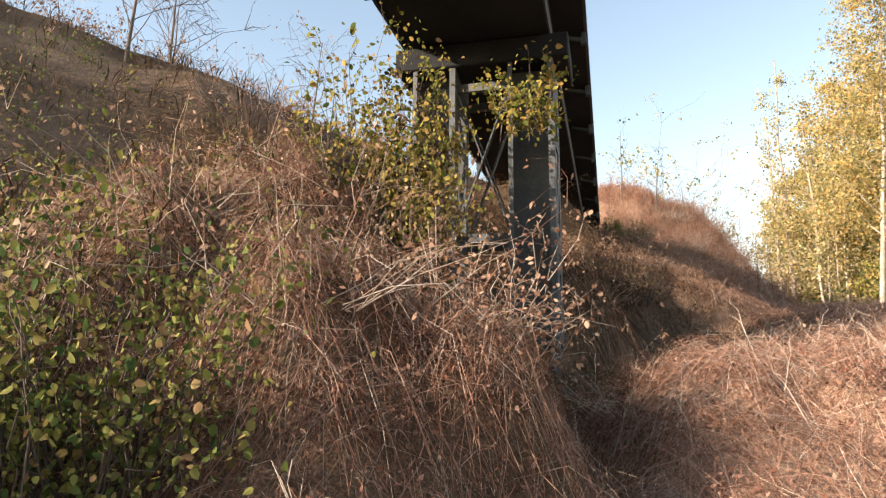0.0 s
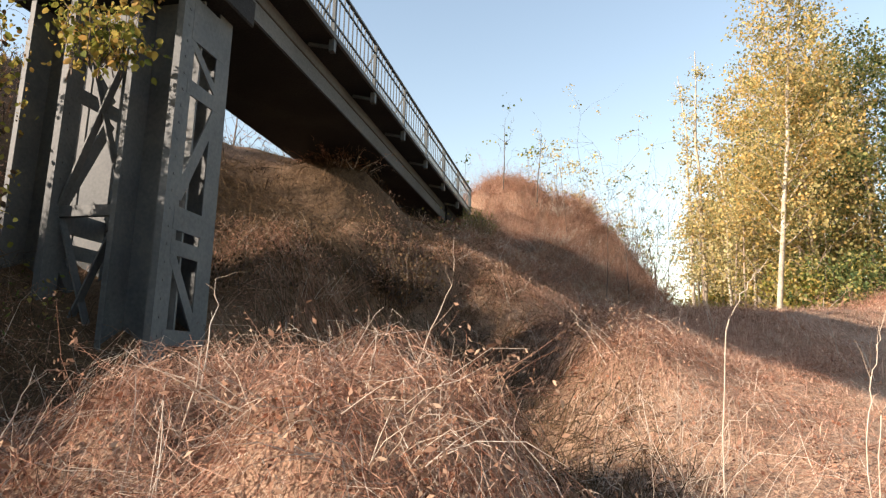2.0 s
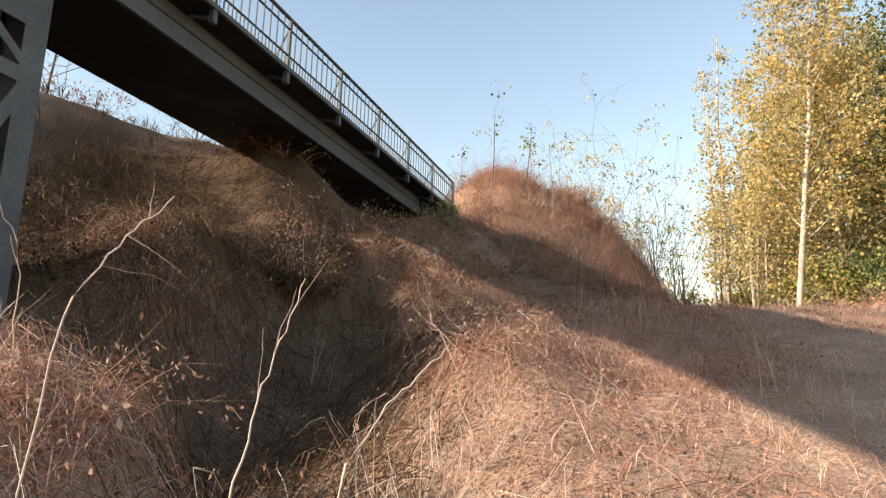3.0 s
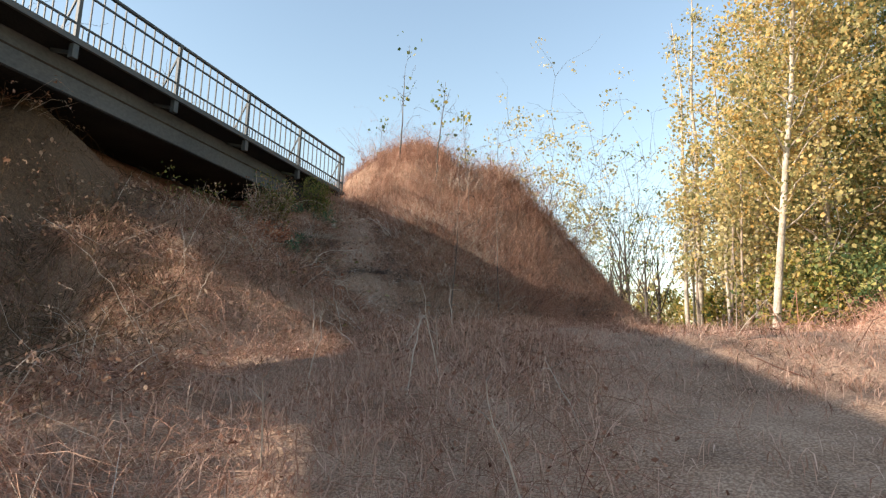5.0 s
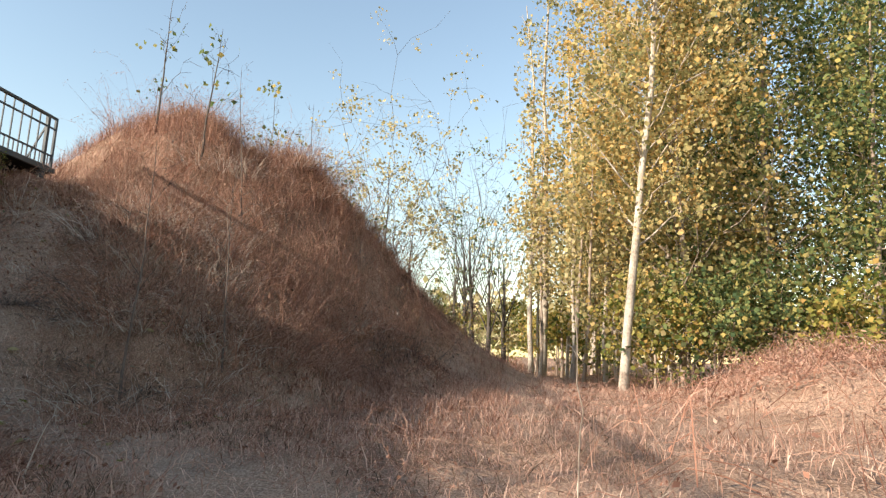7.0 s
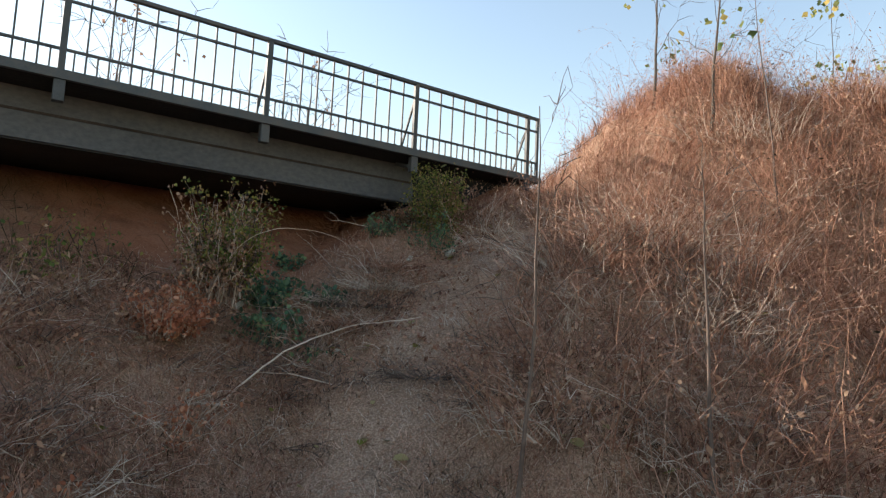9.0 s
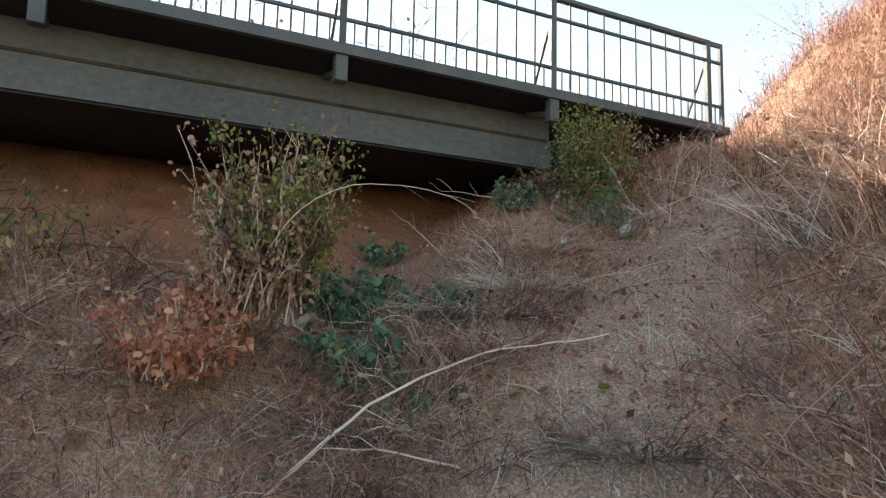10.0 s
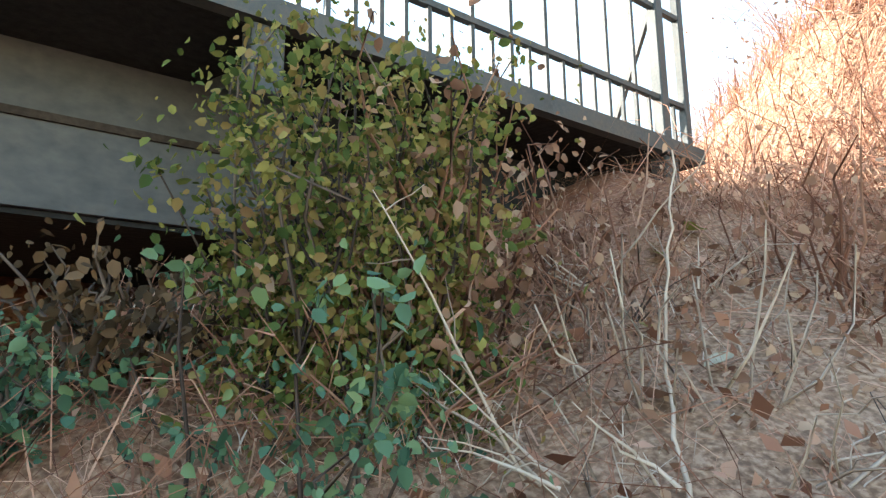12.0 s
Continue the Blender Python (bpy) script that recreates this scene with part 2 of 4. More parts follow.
def blades(roots, length, width, lean=0.5, curl=0.5, heading=None, normals=None):
    """Bent grass blades, folded across the middle and narrow at both ends."""
    n = len(roots)
    a = rng.uniform(0, 2 * np.pi, n) if heading is None else heading + rng.normal(0, 0.6, n)
    d = np.stack([np.cos(a), np.sin(a), np.zeros(n)], 1)
    side = np.stack([-np.sin(a + rng.normal(0, 0.8, n)), np.cos(a), np.zeros(n)], 1)
    l = length * rng.uniform(0.5, 1.3, n)[:, None]
    le = np.abs(rng.normal(lean, 0.3, n))[:, None]
    cu = np.abs(rng.normal(curl, 0.3, n))[:, None]
    up = np.array([[0, 0, 1.0]])
    if normals is not None:
        up = normals
        d = d - (d * up).sum(1)[:, None] * up
        d /= np.linalg.norm(d, axis=1)[:, None]
    mid = roots + l * 0.55 * (up * np.cos(le) + d * np.sin(le))
    tip = mid + l * 0.5 * (up * np.cos(le + cu) + d * np.sin(le + cu))
    w = width * rng.uniform(0.6, 1.4, n)[:, None] * side
    v = np.stack([roots, mid + w, tip, mid - w], 1)
    return v.reshape(-1, 3), np.arange(n)[:, None] * 4 + np.array([[0, 1, 2, 3]])


def leaf_cards(pts, size, droop=0.0, aspect=0.85, plain=False):
    """Leaves: a pointed outline folded along its midrib, four faces each."""
    n = len(pts)
    q = rng.normal(size=(n, 3))
    q[:, 2] -= droop
    q /= np.linalg.norm(q, axis=1)[:, None]
    r = rng.normal(size=(n, 3))
    s = np.cross(q, r)
    s /= np.linalg.norm(s, axis=1)[:, None] + 1e-9
    up = np.cross(s, q)
    L = size * (0.45 + 1.0 * rng.random(n) ** 1.5)[:, None]
    W = L * aspect * 0.5
    if plain:
        v = np.stack([pts, pts + q * L * 0.45 + s * W + up * L * 0.08, pts + q * L, pts + q * L * 0.45 - s * W + up * L * 0.08], 1)
        return v.reshape(-1, 3), np.arange(n)[:, None] * 4 + np.array([[0, 1, 2, 3]])
    v = np.stack([pts, pts + q * L * 0.22 + s * W * 0.85 + up * L * 0.1, pts + q * L * 0.62 + s * W * 0.8 + up * L * 0.1, pts + q * L,
                  pts + q * L * 0.62 - s * W * 0.8 + up * L * 0.1, pts + q * L * 0.22 - s * W * 0.85 + up * L * 0.1], 1)
    base = np.arange(n)[:, None] * 6
    f = np.concatenate([base + np.array([[0, 1, 2, 3]]), base + np.array([[0, 3, 4, 5]])])
    return v.reshape(-1, 3), f


def arc(p, d, length, sag=0.3, steps=5, wob=0.06):
    """A drooping line that starts at p along d."""
    d = np.asarray(d, float) / np.linalg.norm(d)
    t = np.linspace(0, 1, steps)[:, None]
    pts = np.asarray(p, float) + d * t * length + np.array([0, 0, -1.0]) * sag * length * t ** 2
    pts[1:] += rng.normal(0, wob * length, (steps - 1, 3)) * t[1:]
    return pts


# ---------------------------------------------------------------- the lie of the land
LAND_Y = [-75, -46, -36, -30, -24, -18, -13.4, -11.2, -7.6, -5, 5, 15, 40, 80, 200, 2000]
LAND_Z = [3.8, 3.6, -1.0, -2.6, -2.75, -2.35, -1.3, -0.75, 0.1, 0.32, 0.34, 0.55, 1.2, 1.8, 2.5, 2.5]
# trampled trail, as stretches x, y
TRAIL = [(0.2, -23.9), (3.8, -21.0), (6.6, -18.2), (7.4, -15.5), (7.7, -12.5), (8.0, -10.5), (7.3, -7.4), (5.8, -6.1), (3.7, -5.1), (2.4, -3.7), (1.5, -2.4), (0.9, -0.6)]
# heaps of overgrown scrub: x, y, height, spread
HEAPS = [
    (0.9, -17.2, 1.35, 0.95), (2.3, -16.9, 1.25, 0.95), (2.7, -17.0, 1.1, 0.7), 
    (-0.85, -19.3, 2.1, 0.55), (-1.9, -19.6, 2.5, 0.85), (-3.2, -19.4, 2.5, 1.0), (-3.2, -17.4, 2.4, 1.0),
    (0.9, -8.4, 0.95, 0.5), (2.2, -8.7, 0.6, 0.6), (1.6, -6.9, 0.45, 0.5), (3.9, -11.3, 0.55, 0.6), (4.4, -12.8, 0.6, 0.6), (3.2, -10.6, 0.5, 0.6), (2.7, -7.2, 0.45, 0.8), (1.9, -7.9, 0.55, 0.6), (1.0, -6.0, 0.2, 0.5), (0.3, -9.6, 0.8, 0.7), (-0.2, -12.3, 0.9, 0.8),
    (-1.3, -8.2, 1.2, 0.8), 
    (3.9, -3.4, 0.8, 0.6), (4.6, -2.4, 0.9, 0.8), (3.0, -1.6, 1.0, 0.9), (3.9, -0.6, 1.1, 0.9), (2.0, 0.6, 1.1, 0.9),
    (12.4, -2.2, 1.0, 1.2), (14.6, -3.4, 1.25, 1.6), (13.4, 0.6, 1.1, 1.5), (16.2, -0.6, 1.2, 1.8), (15.5, -8.0, 0.8, 1.8), (12.8, -6.2, 0.7, 1.3),
    (-6.0, -14.0, 0.9, 1.3), (-5.0, -21.0, 0.8, 1.3),
    (2.9, 0.9, 0.9, 0.7), (3.9, 2.5, 1.0, 0.8), (1.5, 2.3, 0.6, 0.6), (4.7, 0.3, 0.8, 0.6), (5.3, 3.5, 1.0, 0.8), (0.5, 4.1, 0.7, 0.6), (3.4, 4.4, 0.8, 0.7), (5.9, 1.4, 0.6, 0.6),
]


def smooth_step(a, b, v):
    t = np.clip((v - a) / (b - a), 0, 1)
    return t * t * (3 - 2 * t)


def trail_distance(x, y):
    best = np.full(np.shape(x), 1e9)
    for (ax, ay), (bx, by) in zip(TRAIL[:-1], TRAIL[1:]):
        dx, dy = bx - ax, by - ay
        t = np.clip(((x - ax) * dx + (y - ay) * dy) / (dx * dx + dy * dy), 0, 1)
        best = np.minimum(best, np.hypot(x - ax - t * dx, y - ay - t * dy))
    return best


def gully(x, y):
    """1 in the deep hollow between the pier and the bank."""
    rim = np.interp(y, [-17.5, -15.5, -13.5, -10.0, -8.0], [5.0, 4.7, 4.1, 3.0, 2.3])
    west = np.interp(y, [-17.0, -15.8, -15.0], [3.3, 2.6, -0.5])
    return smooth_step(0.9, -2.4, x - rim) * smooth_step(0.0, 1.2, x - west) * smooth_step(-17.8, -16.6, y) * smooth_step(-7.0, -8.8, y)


def land(x, y):
    """The bare ground: the slope up the valley, the embankment at the bridge's end, the western hillside."""
    x, y = np.asarray(x, float), np.asarray(y, float)
    base = np.interp(y, LAND_Y, LAND_Z)
    da = np.hypot(np.maximum(x, 0), np.maximum(-0.5 - y, 0))
    edge = -2.95 - np.clip(-7.0 - y, 0, 30) * 0.85
    db = np.maximum(x - edge, 0) * 0.89
    ca = 3.8 - 0.6 * da
    cb = 3.8 + 0.22 * np.clip(-4 - x, 0, 16) * np.clip((2 - y) / 10, 0, 1) - 0.6 * db
    cc = 3.33 - 0.65 * np.hypot(np.maximum(x + 0.2, 0), np.maximum(-2.1 - y, 0))
    e = np.maximum(np.maximum(ca, cb), cc)
    k = np.clip(0.5 + 0.5 * (e - base) / 0.8, 0, 1)
    h = base * (1 - k) + e * k + 0.2 * k * (1 - k)
    h = h + 2.45 * np.exp(-(((x - 1.85) ** 2 / 2.3 ** 2 + (y - 3.3) ** 2 / 2.0 ** 2) / 2) ** 1.5) * smooth_step(0.2, 1.6, y)
    h = h + 2.1 * np.exp(-((x - 5.3) ** 2 / 1.6 ** 2 + (y - 6.4) ** 2 / 2.6 ** 2) / 2)
    # spur added outside the view to shade the left foreground
    h = h + 2.2 * np.exp(-((x + 6.8) ** 2 / 1.8 ** 2 + (y + 25.2) ** 2 / 1.7 ** 2) / 2)
    h = h - 0.85 * gully(x, y) - 0.5 * np.exp(-((x + 0.2) ** 2 + (y + 17.3) ** 2) / (2 * 0.75 ** 2))
    return h


def scrub(x, y):
    """How far overgrown heaps stand above the bare ground."""
    x, y = np.asarray(x, float), np.asarray(y, float)
    v = np.zeros(np.shape(x))
    for hx, hy, hh, hs in HEAPS:
        v = np.maximum(v, hh * np.exp(-(((x - hx) ** 2 + (y - hy) ** 2) / (2 * hs * hs)) ** 1.4))
    return v * smooth_step(0.55, 1.5, trail_distance(x, y))


def rough_ground(x, y):
    x, y = np.asarray(x, float), np.asarray(y, float)
    r = 0.05 * np.sin(2.1 * x + 0.7 * np.sin(1.7 * y)) * np.sin(1.9 * y + 0.5) + 0.025 * np.sin(5.3 * x + 1.3 * y) * np.sin(4.7 * y - 2.0 * x)
    return land(x, y) + 0.72 * scrub(x, y) * (1 + 0.12 * np.sin(6 * x) * np.sin(5.3 * y + 1)) + r


def slope_normals(x, y):
    e = 0.05
    n = np.stack([-(rough_ground(x + e, y) - rough_ground(x - e, y)) / (2 * e), -(rough_ground(x, y + e) - rough_ground(x, y - e)) / (2 * e), np.ones(np.shape(x))], 1)
    return n / np.linalg.norm(n, axis=1)[:, None]


def spaced(lo, hi, near_lo, near_hi, step, grow=1.25):
    mid = list(np.arange(near_lo, near_hi + 1e-6, step))
    s, p, left = step, near_lo, []
    while p > lo:
        s *= grow
        p -= s
        left.append(max(p, lo))
    s, p, right = step, near_hi, []
    while p < hi:
        s *= grow
        p += s
        right.append(min(p, hi))
    return np.array(left[::-1] + mid + right)


gx = spaced(-2500, 2500, -14, 20, 0.16)
gy = spaced(-2500, 2500, -28, 12, 0.16)
GX, GY = np.meshgrid(gx, gy, indexing="ij")
GZ = rough_ground(GX, GY)
ii, jj = np.meshgrid(np.arange(len(gx) - 1), np.arange(len(gy) - 1), indexing="ij")
ny = len(gy)
quads = np.stack([ii * ny + jj, (ii + 1) * ny + jj, (ii + 1) * ny + jj + 1, ii * ny + jj + 1], -1).reshape(-1, 4)
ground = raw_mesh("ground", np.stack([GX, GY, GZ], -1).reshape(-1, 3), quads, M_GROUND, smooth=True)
tagged(ground, "uneven earth bank covered in dry brown litter", "ground", kind="structure")
soil = smooth_step(0.9, -0.2, GX) * smooth_step(-4.2, -3.0, GX) * smooth_step(-7.5, -5.5, GY) * smooth_step(0.2, -0.5, GY)
# shade painted into the ground below the bridge, on the hillside, in the gully
shade_soil = np.maximum(np.maximum(smooth_step(1.0, -0.2, GX) * smooth_step(-5.5, -7.0, GY), smooth_step(-2.5, -3.5, GX)), 0.5 * gully(GX, GY)) * (0.75 + 0.25 * np.sin(1.3 * GX) * np.sin(1.7 * GY))
td = trail_distance(GX, GY)
worn = 0.5 + 0.5 * np.sin(3.1 * GX + 1.2) * np.sin(2.7 * GY)
trail = smooth_step(0.6, 0.1, td) * (smooth_step(-7.2, -6.0, GY) * (0.38 + 0.32 * worn) * (0.25 + 0.55 * smooth_step(2.4, 3.6, GX)) + 0.06)
bank = smooth_step(5.2, 4.0, GX) * smooth_step(-7.6, -6.4, GY) * smooth_step(1.5, 0.2, GY) * smooth_step(0.15, 0.7, td)
shade_soil = np.maximum(shade_soil, 0.12 * bank * (0.6 + 0.4 * np.sin(4.1 * GX + GY) * np.sin(3.7 * GY)))
for nm, val in (("shade_soil", shade_soil), ("soil", soil), ("trail", np.clip(trail, 0, 1))):
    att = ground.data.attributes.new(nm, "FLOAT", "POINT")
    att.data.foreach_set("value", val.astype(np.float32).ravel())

# ---------------------------------------------------------------- the bridge
Y_SOUTH = -46.0
bridge = thing("footbridge", (-1.45, -15, 3.42), "long grey concrete footbridge with two girders on a steel trestle", "bridge")


def under(ob, parent):
    ob.parent = parent
    ob.matrix_parent_inverse = Matrix.Translation(-parent.location)
    return ob


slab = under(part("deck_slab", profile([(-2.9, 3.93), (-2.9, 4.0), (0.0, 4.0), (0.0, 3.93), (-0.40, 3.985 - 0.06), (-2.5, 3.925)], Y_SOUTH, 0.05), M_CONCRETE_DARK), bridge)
for gx0, s, gz in ((-0.45, -1, 3.41), (-2.53, 1, 3.45)):
    pts = [(gx0, gz), (gx0, 3.68), (gx0 + s * 0.03, 3.70), (gx0 + s * 0.03, 3.925), (gx0 + s * 0.42, 3.925), (gx0 + s * 0.42, 3.70), (gx0 + s * 0.45, 3.68), (gx0 + s * 0.45, gz)]
    under(part("girder", profile(pts, Y_SOUTH, -1.9), M_CONCRETE, label="grey concrete girder with a deeper lower flange"), bridge)
    # thin strip whose dark colour draws the shadow of the groove
    under(part("groove_strip", boxed(min(gx0, gx0 - s * 0.012), max(gx0, gx0 - s * 0.012), Y_SOUTH, -1.95, 3.675, 3.70), M_GROOVE, label="dark strip painted as the groove shadow along the girder"), bridge)
# dark sheet closing the underside; its colour stands for the shade there
under(part("soffit", profile([(-0.47, 3.39), (-0.47, 3.406), (-0.9, 3.406), (-0.9, 3.44), (-2.53, 3.446), (-2.53, 3.43)], Y_SOUTH, -2.0), M_CONCRETE_DARK, label="concrete soffit coloured dark for the shade under the girders"), bridge)
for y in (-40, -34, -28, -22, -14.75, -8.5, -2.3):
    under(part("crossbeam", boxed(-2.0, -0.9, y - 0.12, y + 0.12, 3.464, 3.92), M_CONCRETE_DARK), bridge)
for xe in (0.0, -2.9):
    s = 1 if xe == 0 else -1
    under(part("edge_angle", boxed(min(xe, xe + s * 0.05), max(xe, xe + s * 0.05), Y_SOUTH, 0.05, 3.93, 4.005), M_RAIL, label="grey steel edge angle of the deck"), bridge)
for i in range(23):
    y = -0.2 - 2.0 * i
    for x0, x1 in ((-0.06, 0.03), (-2.93, -2.84)):
        under(part("bracket", boxed(x0, x1, y - 0.05, y + 0.05, 3.72, 3.928, 0.006), M_RAIL, label="short grey steel bracket below a post"), bridge)
    under(part("outrigger", beam((-0.02, y, 3.80), (-0.42, y, 3.90), 0.05, 0.05), M_RAIL), bridge)


def railing_panel(parent):
    """Two metres of railing: four rails in one frame, and under it the post, the tall and short bars and the stay."""
    bm = bmesh.new()
    block(bm, -0.03, 0.03, -2.0, -0.002, 0.885, 0.93, 0.006)
    block(bm, -0.015, 0.015, -1.97, -0.03, 0.70, 0.725)
    block(bm, -0.015, 0.015, -1.97, -0.03, 0.215, 0.24)
    block(bm, -0.02, 0.02, -1.97, -0.03, 0.0, 0.03)
    t = part("rail_frame", bm, M_RAIL, parent)
    part("post", boxed(-0.03, 0.03, -0.03, 0.03, 0, 0.93, 0.006), M_RAIL, t)
    first = part("tall_bar", boxed(-0.009, 0.009, -0.009, 0.009, 0.03, 0.885), M_RAIL, t)
    first.location = (0, -0.2, 0)
    for i in range(2, 10):
        o = new("tall_bar", first.data)
        o.parent, o.location = t, (0, -0.2 * i, 0)
    short = part("short_bar", boxed(-0.008, 0.008, -0.008, 0.008, 0.03, 0.215), M_RAIL, t)
    short.location = (0, -0.1, 0)
    for i in range(1, 10):
        o = new("short_bar", short.data)
        o.parent, o.location = t, (0, -0.1 - 0.2 * i, 0)
    part("stay", beam((-0.02, 0, 0.72), (-0.36, 0, 0.02), 0.025, 0.025), M_RAIL, t, "slanting steel stay behind the post")
    return t


near_rail = thing("railing", (-0.01, 0, 4.005), "grey painted steel bridge railing with upright bars", "railing", "railings of the bridge")
far_rail = thing("railing", (-2.89, 0, 4.005), "grey painted steel bridge railing with upright bars", "railing", "railings of the bridge")
panel = railing_panel(near_rail)
panel.location = (0, -0.2, 0)
for i in range(23):
    if i:
        copy_thing(panel, Matrix.Translation((0, -0.2 - 2.0 * i, 0)))
    other = copy_thing(panel, Matrix.Translation((0, -2.2 - 2.0 * i, 0)) @ Matrix.Rotation(math.pi, 4, "Z"))
    other.parent = far_rail
part("end_post", boxed(-0.022, 0.022, -0.022, 0.022, 0, 0.93, 0.005), M_RAIL, near_rail)
for z, w in ((0.885, 0.045), (0.70, 0.025), (0.215, 0.025), (0.0, 0.03)):
    part("rail_stub", boxed(-0.015, 0.015, -0.17, -0.022, z, z + w), M_RAIL, near_rail)
part("short_bar", boxed(-0.008, 0.008, -0.108, -0.092, 0.03, 0.215), M_RAIL, near_rail)

# abutment with its stepped seat
# abutment parts take the shade-dark concrete as well
abut = thing("abutment", (-1.45, -1.2, 1.5), "concrete abutment in the shade-dark colour, set into the earth bank", "abutment", kind="structure")
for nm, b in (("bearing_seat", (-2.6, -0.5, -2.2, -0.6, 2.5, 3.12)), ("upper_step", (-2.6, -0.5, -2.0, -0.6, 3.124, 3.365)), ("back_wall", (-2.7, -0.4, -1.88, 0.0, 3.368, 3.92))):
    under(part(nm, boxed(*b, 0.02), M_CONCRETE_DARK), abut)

# ---------------------------------------------------------------- trestle pier
pier = thing("trestle_pier", (-1.45, -14.74, -1.9), "grey steel trestle pier of laced box legs carrying the bridge", "pier")
PY0, PY1, PZ0, PZ1 = -15.15, -14.33, -2.4, 3.02
BATTENS = ((2.44, 2.95), (1.80, 1.97), (0.27, 0.52), (0.0, 0.16), (-0.95, -0.78), (-1.7, -1.5))
PF = PY0 - 0.12
for x0, x1 in ((-1.05, -0.44), (-2.46, -1.85)):
    under(part("web_plate", boxed(x0, x1, PY0 + 0.25, PY0 + 0.28, PZ0, PZ1), M_STEEL, label="grey steel web plate set back between the flanges"), pier)
    under(part("back_plate", boxed(x0, x1, PY1 - 0.03, PY1, PZ0, PZ1, 0.004), M_STEEL), pier)
    for xa in (x0, x1):
        sx = 0.016 if xa == x1 else -0.016
        a, c = min(xa, xa + sx), max(xa, xa + sx)
        wide = 0.27 if xa == -0.44 else 0.09
        front = PY0 + 0.12 if xa == x1 else PY0 + 0.25
        under(part("flange", boxed(a, c, PF, front, PZ0, PZ1), M_STEEL), pier)
        under(part("flange", boxed(a, c, PY1 - wide, PY1 + 0.004, PZ0, PZ1), M_STEEL), pier)
        lip = (a - 0.07, a) if xa == x1 else (c, c + 0.05)
        under(part("flange_lip", boxed(lip[0], lip[1], PF, PF + 0.014, PZ0, PZ1), M_STEEL), pier)
        for k in range(28):
            zz = PZ0 + 0.2 + 0.19 * k
            under(part("rivet", boxed(a - 0.008, c + 0.008, PY0 - 0.03, PY0 - 0.006, zz, zz + 0.024), M_STEEL), pier)
        if xa == x0:
            continue
        for z0, z1 in BATTENS:
            under(part("batten_plate", boxed(a - 0.003, c + 0.003, PY0 + 0.05, PY1 - 0.1, z0, z1), M_STEEL), pier)
        for (ya, za), (yb, zb), w in (((PY1 - 0.2, 1.74), (PY0 + 0.08, 0.62), 0.14), ((PY0 + 0.1, -0.02), (PY1 - 0.2, -0.8), 0.12), ((PY0 + 0.1, 2.4), (PY1 - 0.2, 2.0), 0.10)):
            under(part("lacing_bar", beam(((a + c) / 2, ya, za), ((a + c) / 2, yb, zb), 0.02, w), M_STEEL), pier)
for yy in (PY0 + 0.05, PY1 - 0.05):
    for z in (2.75, 0.49, -1.5):
        under(part("strut", boxed(-1.85, -1.05, yy - 0.04, yy + 0.04, z - 0.06, z + 0.06), M_STEEL), pier)
    for z0, z1 in ((0.55, 2.7), (-1.45, 0.43)):
        under(part("diagonal_brace", beam((-1.84, yy - 0.02, z0), (-1.06, yy - 0.02, z1), 0.10, 0.02), M_STEEL), pier)
        under(part("diagonal_brace", beam((-1.84, yy + 0.02, z1), (-1.06, yy + 0.02, z0), 0.10, 0.02), M_STEEL), pier)
# cap beam and footing, in concrete coloured dark for shade
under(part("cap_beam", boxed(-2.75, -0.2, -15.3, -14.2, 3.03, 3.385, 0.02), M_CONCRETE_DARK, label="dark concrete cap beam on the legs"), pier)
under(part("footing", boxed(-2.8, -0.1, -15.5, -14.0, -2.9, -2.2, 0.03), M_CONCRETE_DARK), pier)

# ---------------------------------------------------------------- grasses


def field(name, n, x0, x1, y0, y1, length, width, mat, label, keep, lean=0.45, curl=0.5, lift=0.0):
    n = int(n * 0.48)
    x, y = rng.uniform(x0, x1, n), rng.uniform(y0, y1, n)
    k = rng.random(n) < keep(x, y)
    x, y = x[k], y[k]
    own = np.arange(len(x))
    pick = own - own % 9
    near = rng.random(len(x)) < 0.55
    x = np.where(near, x[pick] + rng.normal(0, 0.05, len(x)), x)
    y = np.where(near, y[pick] + rng.normal(0, 0.05, len(y)), y)
    ln = length * (0.75 + 0.5 * np.clip(scrub(x, y), 0, 1))
    v, f = blades(np.stack([x, y, rough_ground(x, y) - 0.02 + lift], 1), ln[:, None] if np.ndim(ln) else ln, width, lean, curl, normals=slope_normals(x, y) if lean > 0.85 else None)
    return tagged(raw_mesh(name, v, f, mat), label, "grass", kind="stuff")


def patch(x, y, s=1.0, o=0.0):
    return 0.5 + 0.25 * np.sin(s * (1.3 * x + 0.6 * y) + o) + 0.25 * np.sin(s * (1.7 * y - 0.5 * x) + 1.3 + o)


def bare(x, y):
    """1 where plants grow, 0 on the trail and below the bridge."""
    soil_here = smooth_step(0.8, -0.3, x) * smooth_step(-3.8, -3.0, x) * smooth_step(-11, -8, y) * smooth_step(0.0, -0.5, y)
    td = trail_distance(x, y)
    worn = 0.5 * smooth_step(0.5, 0.12, td) * smooth_step(-7.4, -6.2, y) + 0.15 * smooth_step(0.4, 0.1, td)
    pier_here = ((x > -2.6) & (x < -0.3) & (y > -15.4) & (y < -14.1)) * 1.0
    return np.clip(1 - 0.93 * soil_here - 0.96 * np.clip(worn, 0, 1) - pier_here, 0, 1)


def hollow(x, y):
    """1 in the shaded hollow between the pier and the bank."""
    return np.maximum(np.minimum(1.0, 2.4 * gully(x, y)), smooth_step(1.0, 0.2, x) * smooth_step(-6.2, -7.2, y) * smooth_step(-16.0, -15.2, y))


